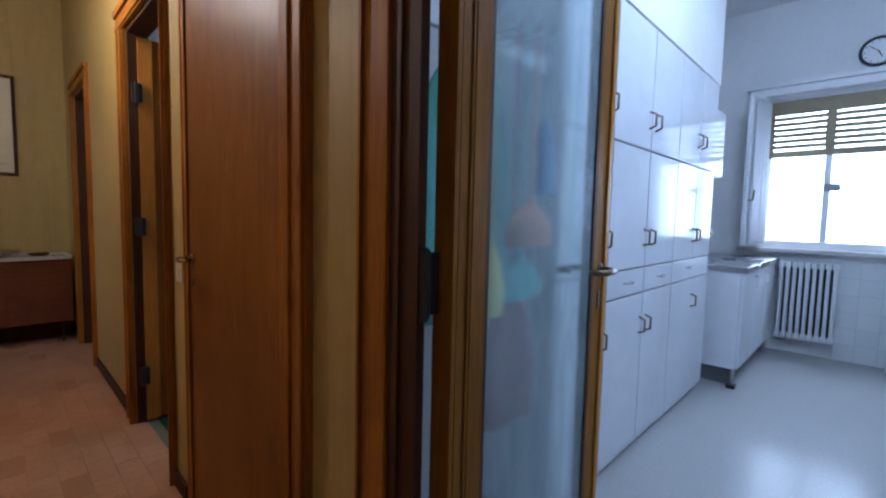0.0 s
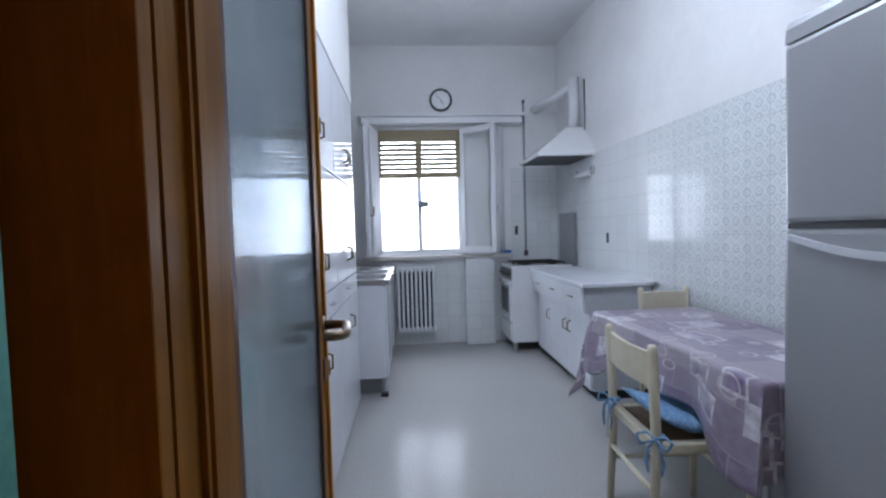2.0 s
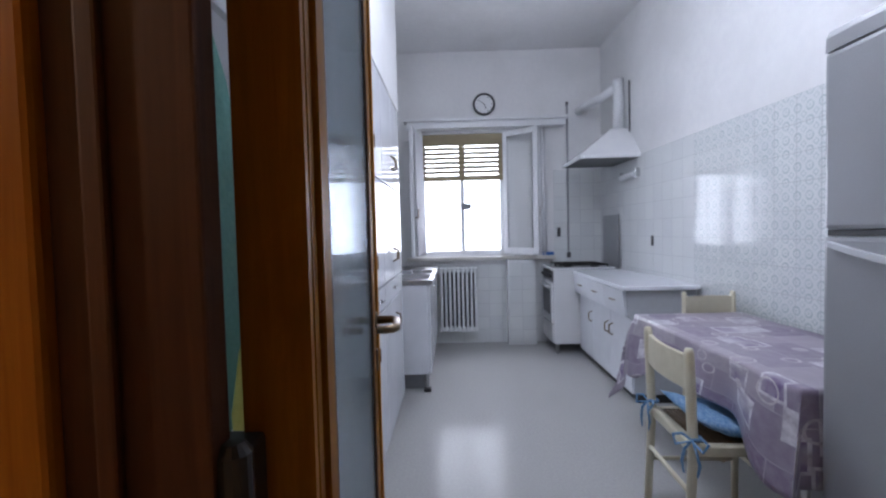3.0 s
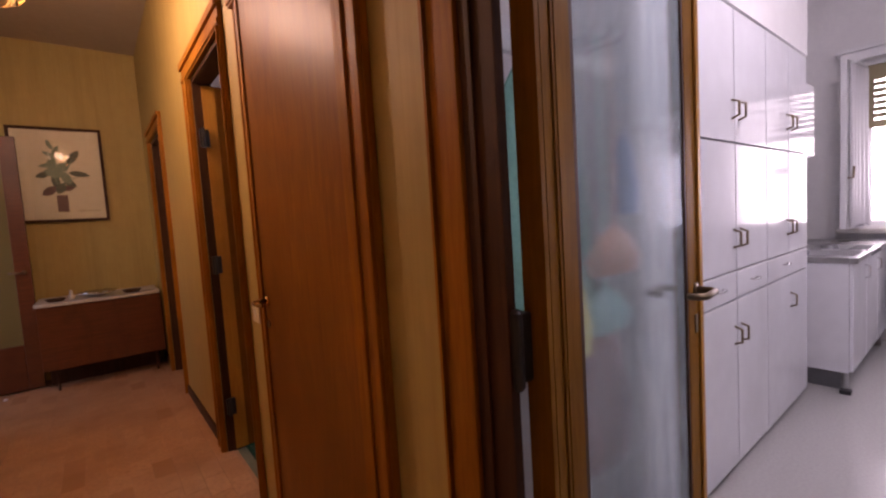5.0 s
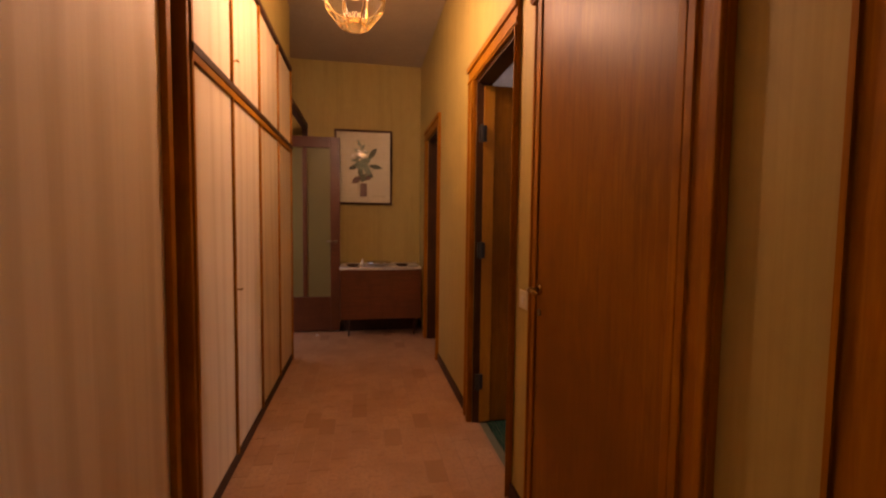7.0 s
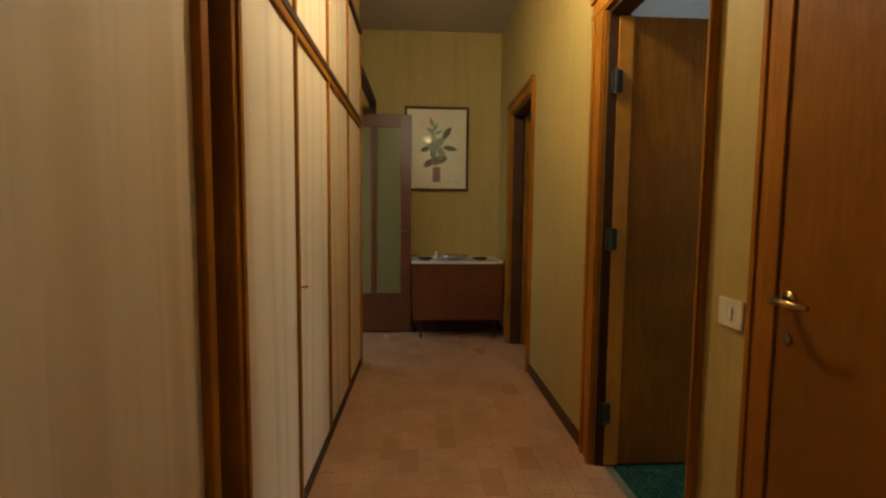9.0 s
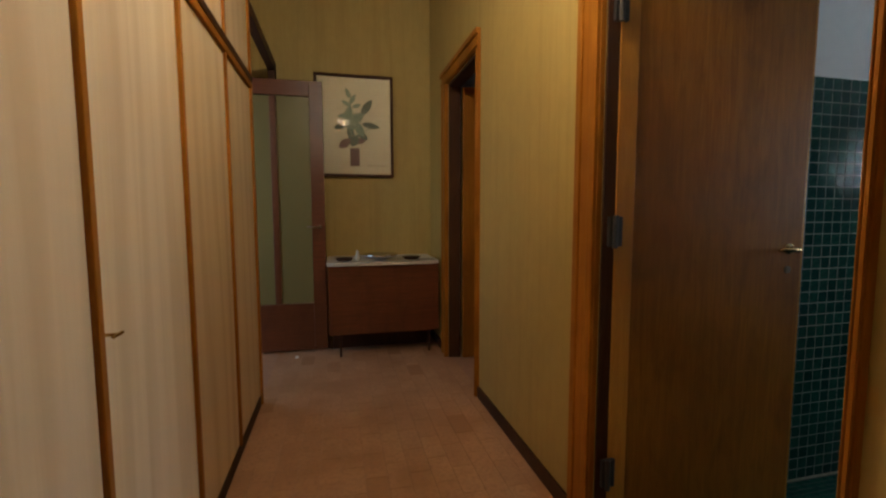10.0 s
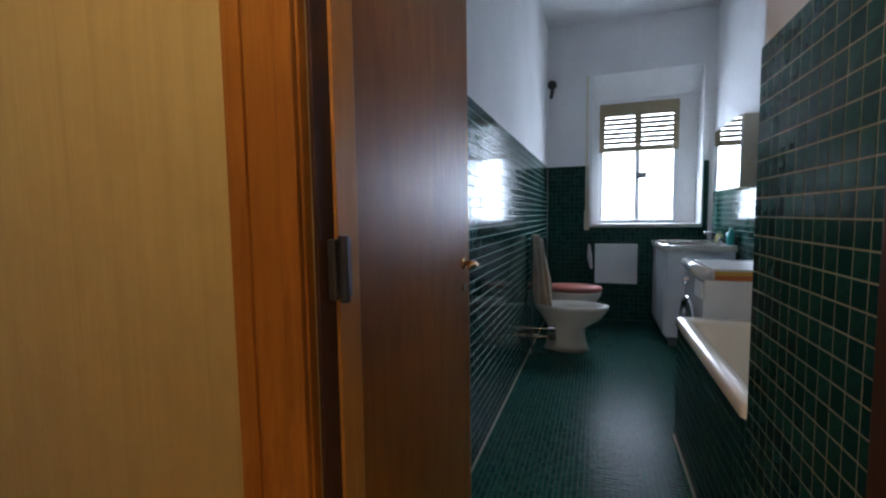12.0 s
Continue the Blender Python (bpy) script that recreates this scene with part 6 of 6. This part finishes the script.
# ---- tiles ----
def tile_material(name, kind):
    m, nt, p = nodes_of(name)
    oi, ge = nt.nodes.new("ShaderNodeObjectInfo"), nt.nodes.new("ShaderNodeNewGeometry")
    add = nt.nodes.new("ShaderNodeMath")
    add.operation = "ADD"
    nt.links.new(oi.outputs["Random"], add.inputs[0])
    nt.links.new(ge.outputs["Random Per Island"], add.inputs[1])
    fr_ = nt.nodes.new("ShaderNodeMath")
    fr_.operation = "FRACT"
    nt.links.new(add.outputs[0], fr_.inputs[0])
    if kind == "green":
        c = mixcol(nt, fr_.outputs[0], (0.007, 0.042, 0.036), (0.022, 0.085, 0.066))
        c = mixcol(nt, ramp(nt, noise_of(nt, coords(nt, (1, 1, 1)), 60, 4), 0.4, 0.8), c, (0.01, 0.035, 0.03))
        nt.links.new(c, p.inputs["Base Color"])
        p.inputs["Roughness"].default_value = 0.12
        p.inputs["Specular IOR Level"].default_value = 0.06
        bumped(nt, p, noise_of(nt, coords(nt, (1, 1, 1)), 28, 2), 0.12, 0.004)
    else:
        sep = nt.nodes.new("ShaderNodeSeparateXYZ")
        nt.links.new(coords(nt, (1, 1, 1)), sep.inputs[0])

        def op(kind_, a, b=None):
            n = nt.nodes.new("ShaderNodeMath")
            n.operation = kind_
            for s_, v_ in zip(n.inputs, (a, b)):
                if v_ is None:
                    continue
                if isinstance(v_, (int, float)):
                    s_.default_value = v_
                else:
                    nt.links.new(v_, s_)
            return n.outputs[0]
        u = op("PINGPONG", op("ADD", sep.outputs[0], sep.outputs[1]), 0.0375)
        v = op("PINGPONG", sep.outputs[2], 0.0375)
        d = op("SQRT", op("ADD", op("MULTIPLY", u, u), op("MULTIPLY", v, v)))
        ring = op("LESS_THAN", op("ABSOLUTE", op("SUBTRACT", d, 0.021)), 0.0045)
        u2, v2 = op("SUBTRACT", 0.0375, u), op("SUBTRACT", 0.0375, v)
        dia = op("LESS_THAN", op("ABSOLUTE", op("SUBTRACT", op("ADD", u2, v2), 0.016)), 0.004)
        dot = op("LESS_THAN", d, 0.006)
        mk = op("MAXIMUM", op("MAXIMUM", ring, dia), dot)
        mk = op("MULTIPLY", mk, ramp(nt, noise_of(nt, coords(nt, (1, 1, 1)), 35, 3), 0.2, 0.6))
        base = mixcol(nt, fr_.outputs[0], (0.72, 0.74, 0.74), (0.67, 0.69, 0.7))
        c = mixcol(nt, mk, base, (0.48, 0.54, 0.55)) if kind == "white" else base
        nt.links.new(c, p.inputs["Base Color"])
        p.inputs["Roughness"].default_value = 0.07
        p.inputs["Specular IOR Level"].default_value = 0.2
        p.inputs["Coat Weight"].default_value = 0.0
        bumped(nt, p, noise_of(nt, coords(nt, (1, 1, 1)), 12, 2), 0.06, 0.004)
    return m


M["green"] = tile_material("green_mosaic", "green")
M["greenfloor"] = tile_material("green_floor_mosaic", "green")
_gf = M["greenfloor"].node_tree.nodes["Principled BSDF"]
_gf.inputs["Roughness"].default_value, _gf.inputs["Specular IOR Level"].default_value = 0.24, 0.02
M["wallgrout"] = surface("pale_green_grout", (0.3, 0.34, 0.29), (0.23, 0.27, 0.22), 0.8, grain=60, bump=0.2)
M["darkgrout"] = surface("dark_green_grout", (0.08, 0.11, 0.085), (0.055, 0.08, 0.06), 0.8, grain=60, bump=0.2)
M["piergrout"] = surface("yellowish_grout", (0.4, 0.39, 0.26), (0.3, 0.3, 0.19), 0.8, grain=60, bump=0.2)
M["kgrout"] = surface("pale_grey_grout", (0.5, 0.52, 0.53), (0.44, 0.46, 0.47), 0.8, grain=60, bump=0.1)
M["ktile"] = tile_material("patterned_white_tile", "white")
M["plaintile"] = tile_material("plain_white_tile", "plain")


def plate(u, v, n, s, t):
    """The corners and faces of one tile: size s, thickness t, edges eased."""
    h, e = s / 2, min(0.0018, s * 0.007)
    pts = []
    for k, w in ((h, 0), (h, t - e), (h - e, t)):
        pts += [(-k, -k, w), (k, -k, w), (k, k, w), (-k, k, w)]
    co = [u * a + v * b + n * c for a, b, c in pts]
    fs = []
    for r in (0, 4):
        for k in range(4):
            fs.append((r + k, r + (k + 1) % 4, r + 4 + (k + 1) % 4, r + 4 + k))
    fs.append((8, 9, 10, 11))
    return co, fs


def tile_field(name, parent, mat, org, u, v, nu, nv, pitch, s, t, near=None, skip=None, tilt=0.0, seed=1, grout=None):
    """Tiles on a plane: those of the near stretch are parts, the rest one joined part."""
    u, v, org = Vector(u), Vector(v), Vector(org)
    n = u.cross(v)
    co, fs = plate(u, v, n, s, t)
    me = bpy.data.meshes.new(name)
    me.from_pydata([tuple(c) for c in co], [], fs)
    me.materials.append(mat)
    rg = random.Random(seed)
    verts, faces = [], []
    gv, gf = [], []
    inv = world_of(parent).inverted()
    for i in range(nu):
        for j in range(nv):
            if skip and skip(i, j):
                continue
            q0 = len(gv)
            gv += [tuple(org + u * (pitch * (i + a)) + v * (pitch * (j + b)) + n * (t - 0.0007)) for a, b in ((0, 0), (1, 0), (1, 1), (0, 1))]
            gf.append((q0, q0 + 1, q0 + 2, q0 + 3))
            c = org + u * (pitch * (i + 0.5)) + v * (pitch * (j + 0.5))
            if near and near(i, j):
                ob = new(name, me)
                ob.parent = parent
                ob.matrix_parent_inverse = inv
                ob.matrix_basis = Matrix.Translation(c) @ Matrix.Rotation(rg.gauss(0, tilt), 4, u) @ Matrix.Rotation(rg.gauss(0, tilt), 4, v)
            else:
                a, b = rg.gauss(0, tilt), rg.gauss(0, tilt)
                k0 = len(verts)
                verts += [tuple(c + p + n * (p.dot(u) * a + p.dot(v) * b)) for p in co]
                faces += [tuple(k0 + q for q in f) for f in fs]
    mg_ = bpy.data.meshes.new("grout")
    mg_.from_pydata(gv, [], gf)
    mg_.materials.append(grout or M["grout"])
    gr_ = new("grout", mg_)
    gr_.parent = parent
    gr_.matrix_parent_inverse = inv
    if verts:
        mj = bpy.data.meshes.new(name + "_rest")
        mj.from_pydata(verts, [], faces)
        mj.materials.append(mat)
        ob = new(name + "_rest", mj)
        ob.parent = parent
        ob.matrix_parent_inverse = inv
        tagged(ob, kind="stuff")


objs = bpy.data.objects
X, Y, Z = (1, 0, 0), (0, 1, 0), (0, 0, 1)
GP, GS, GT = 0.05, 0.0462, 0.006
# mosaic: left wall, end wall, pier, right wall, floor, tub panel
tile_field("tile", objs["wall_bathroom_north"], M["green"], (0.105, B_LEFT, 0), X, Z, 92, 35, GP, GS, GT, near=lambda i, j: 16 <= i < 32 and 17 <= j < 35, tilt=0.005, seed=2, grout=M["wallgrout"])
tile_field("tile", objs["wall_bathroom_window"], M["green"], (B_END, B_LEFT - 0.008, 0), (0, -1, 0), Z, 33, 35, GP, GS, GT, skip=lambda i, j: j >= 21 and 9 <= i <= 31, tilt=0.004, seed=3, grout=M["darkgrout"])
tile_field("tile", objs["wall_bathroom_pier"], M["green"], (0.835, 1.776, 0), (-1, 0, 0), Z, 14, 33, GP, GS, GT, near=lambda i, j: j >= 12, tilt=0.006, seed=4, grout=M["piergrout"])
tile_field("tile", objs["wall_bathroom_south"], M["green"], (4.70, B_RIGHT, 0), (-1, 0, 0), Z, 77, 35, GP, GS, GT, tilt=0.004, seed=5)
FP, FS = 0.025, 0.0228
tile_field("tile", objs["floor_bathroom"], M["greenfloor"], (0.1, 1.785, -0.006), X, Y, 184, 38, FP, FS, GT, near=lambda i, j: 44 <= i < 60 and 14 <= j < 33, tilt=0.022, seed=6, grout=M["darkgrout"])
structure("trim_bathroom_floor", boxes((0.12, 4.7, B_LEFT - 0.013, B_LEFT - 0.0065, 0.0005, 0.006), (0.84, 2.0, 1.781, 1.789, 0.0005, 0.007)), surface("pale_joint", (0.4, 0.37, 0.28), (0.3, 0.28, 0.2), 0.8, grain=30), "thin pale joint between mosaic floor and walls", "trim")
tile_field("tile", objs["bathtub"], M["green"], (2.0, 1.7745, 0.005), (-1, 0, 0), Z, 23, 12, GP, GS, GT, tilt=0.004, seed=7)
# patterned kitchen tiles
KP, KS, KT = 0.15, 0.1475, 0.006
# far stretch without print, standing in for glare that washes the pattern out
tile_field("tile", objs["wall_kitchen_south"], M["plaintile"], (4.8, K_RIGHT, 0), (-1, 0, 0), Z, 12, 13, KP, KS, KT, near=lambda i, j: j >= 4, tilt=0.002, seed=8, grout=M["kgrout"])
tile_field("tile", objs["wall_kitchen_south"], M["ktile"], (3.0, K_RIGHT, 0), (-1, 0, 0), Z, 19, 13, KP, KS, KT, near=lambda i, j: i < 13 and j >= 4, tilt=0.002, seed=13, grout=M["kgrout"])
objs["wall_kitchen_south"].matrix_basis = Matrix.Translation((3.3, K_RIGHT, 0)) @ Matrix.Rotation(radians(2.4), 4, "Z") @ Matrix.Translation((-3.3, -K_RIGHT, 0))
tile_field("tile", objs["wall_kitchen_window"], M["plaintile"], (K_END, 0.33, 0), (0, -1, 0), Z, 13, 13, KP, KS, KT, near=lambda i, j: j < 7, skip=lambda i, j: j >= 6 and i < 9, tilt=0.002, seed=9, grout=M["kgrout"])
tile_field("tile", objs["tiled_boxing"], M["plaintile"], (4.66, -0.478, 0.02), (0, -1, 0), Z, 2, 6, KP, KS, KT, near=lambda i, j: True, tilt=0.002, seed=10, grout=M["kgrout"])
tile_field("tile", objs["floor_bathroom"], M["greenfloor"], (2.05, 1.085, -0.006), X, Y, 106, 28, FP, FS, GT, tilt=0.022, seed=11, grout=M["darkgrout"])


def block_field(parent, mat, x0, x1, y0, y1, w, l, near):
    """Staggered floor blocks laid along y; those of the near stretch are parts."""
    g, t = 0.0011, 0.004
    co, fs = plate(Vector(X), Vector(Y), Vector(Z), 1.0, t)
    co = [Vector((c.x * (w - g), c.y * (l - g), c.z)) for c in co]
    me = bpy.data.meshes.new("block")
    me.from_pydata([tuple(c) for c in co], [], fs)
    me.materials.append(mat)
    verts, faces = [], []
    inv = world_of(parent).inverted()
    rg = random.Random(12)
    nx = int((x1 - x0) / w)
    for i in range(nx):
        for j in range(-1, int((y1 - y0) / l)):
            cy = y0 + (j + 0.5 + (0.5 if i % 2 else 0.0)) * l
            cx_ = x0 + (i + 0.5) * w
            if cy - l / 2 < y0 - 0.001 or cy + l / 2 > y1 + 0.001:
                continue
            z = rg.uniform(-0.0006, 0.0003)
            if near(cx_, cy):
                ob = new("block", me)
                ob.parent = parent
                ob.matrix_parent_inverse = inv
                ob.matrix_basis = Matrix.Translation((cx_, cy, z))
            else:
                k0 = len(verts)
                verts += [(cx_ + p.x, cy + p.y, p.z + z) for p in co]
                faces += [tuple(k0 + q for q in f) for f in fs]
    mj = bpy.data.meshes.new("block_rest")
    mj.from_pydata(verts, [], faces)
    mj.materials.append(mat)
    ob = new("block_rest", mj)
    ob.parent = parent
    ob.matrix_parent_inverse = inv
    tagged(ob, kind="stuff")


def block_material():
    m, nt, p = nodes_of("floor_block")
    oi, ge = nt.nodes.new("ShaderNodeObjectInfo"), nt.nodes.new("ShaderNodeNewGeometry")
    ad, fr_ = nt.nodes.new("ShaderNodeMath"), nt.nodes.new("ShaderNodeMath")
    ad.operation, fr_.operation = "ADD", "FRACT"
    nt.links.new(oi.outputs["Random"], ad.inputs[0])
    nt.links.new(ge.outputs["Random Per Island"], ad.inputs[1])
    nt.links.new(ad.outputs[0], fr_.inputs[0])
    tex = nt.nodes.new("ShaderNodeNewGeometry").outputs["Position"]
    c = mixcol(nt, fr_.outputs[0], (0.54, 0.315, 0.185), (0.47, 0.265, 0.15))
    c = mixcol(nt, ramp(nt, fr_.outputs[0], 0.88, 0.93), c, (0.37, 0.19, 0.09))
    c = mixcol(nt, ramp(nt, noise_of(nt, tex, 2.6, 4), 0.45, 0.72), c, (0.37, 0.2, 0.1))
    c = mixcol(nt, ramp(nt, noise_of(nt, tex, 55, 4), 0.45, 0.8), c, (0.36, 0.2, 0.12))
    nt.links.new(c, p.inputs["Base Color"])
    r = nt.nodes.new("ShaderNodeMapRange")
    r.inputs[3].default_value, r.inputs[4].default_value = 0.3, 0.48
    nt.links.new(noise_of(nt, tex, 5, 3), r.inputs[0])
    nt.links.new(r.outputs[0], p.inputs["Roughness"])
    bumped(nt, p, noise_of(nt, tex, 40, 3), 0.06, 0.002)
    return m


block_field(objs["floor_hall"], block_material(), -1.37, 0.03, -0.4, 5.42, 0.1, 0.2, lambda x, y: 1.3 < y < 4.0)
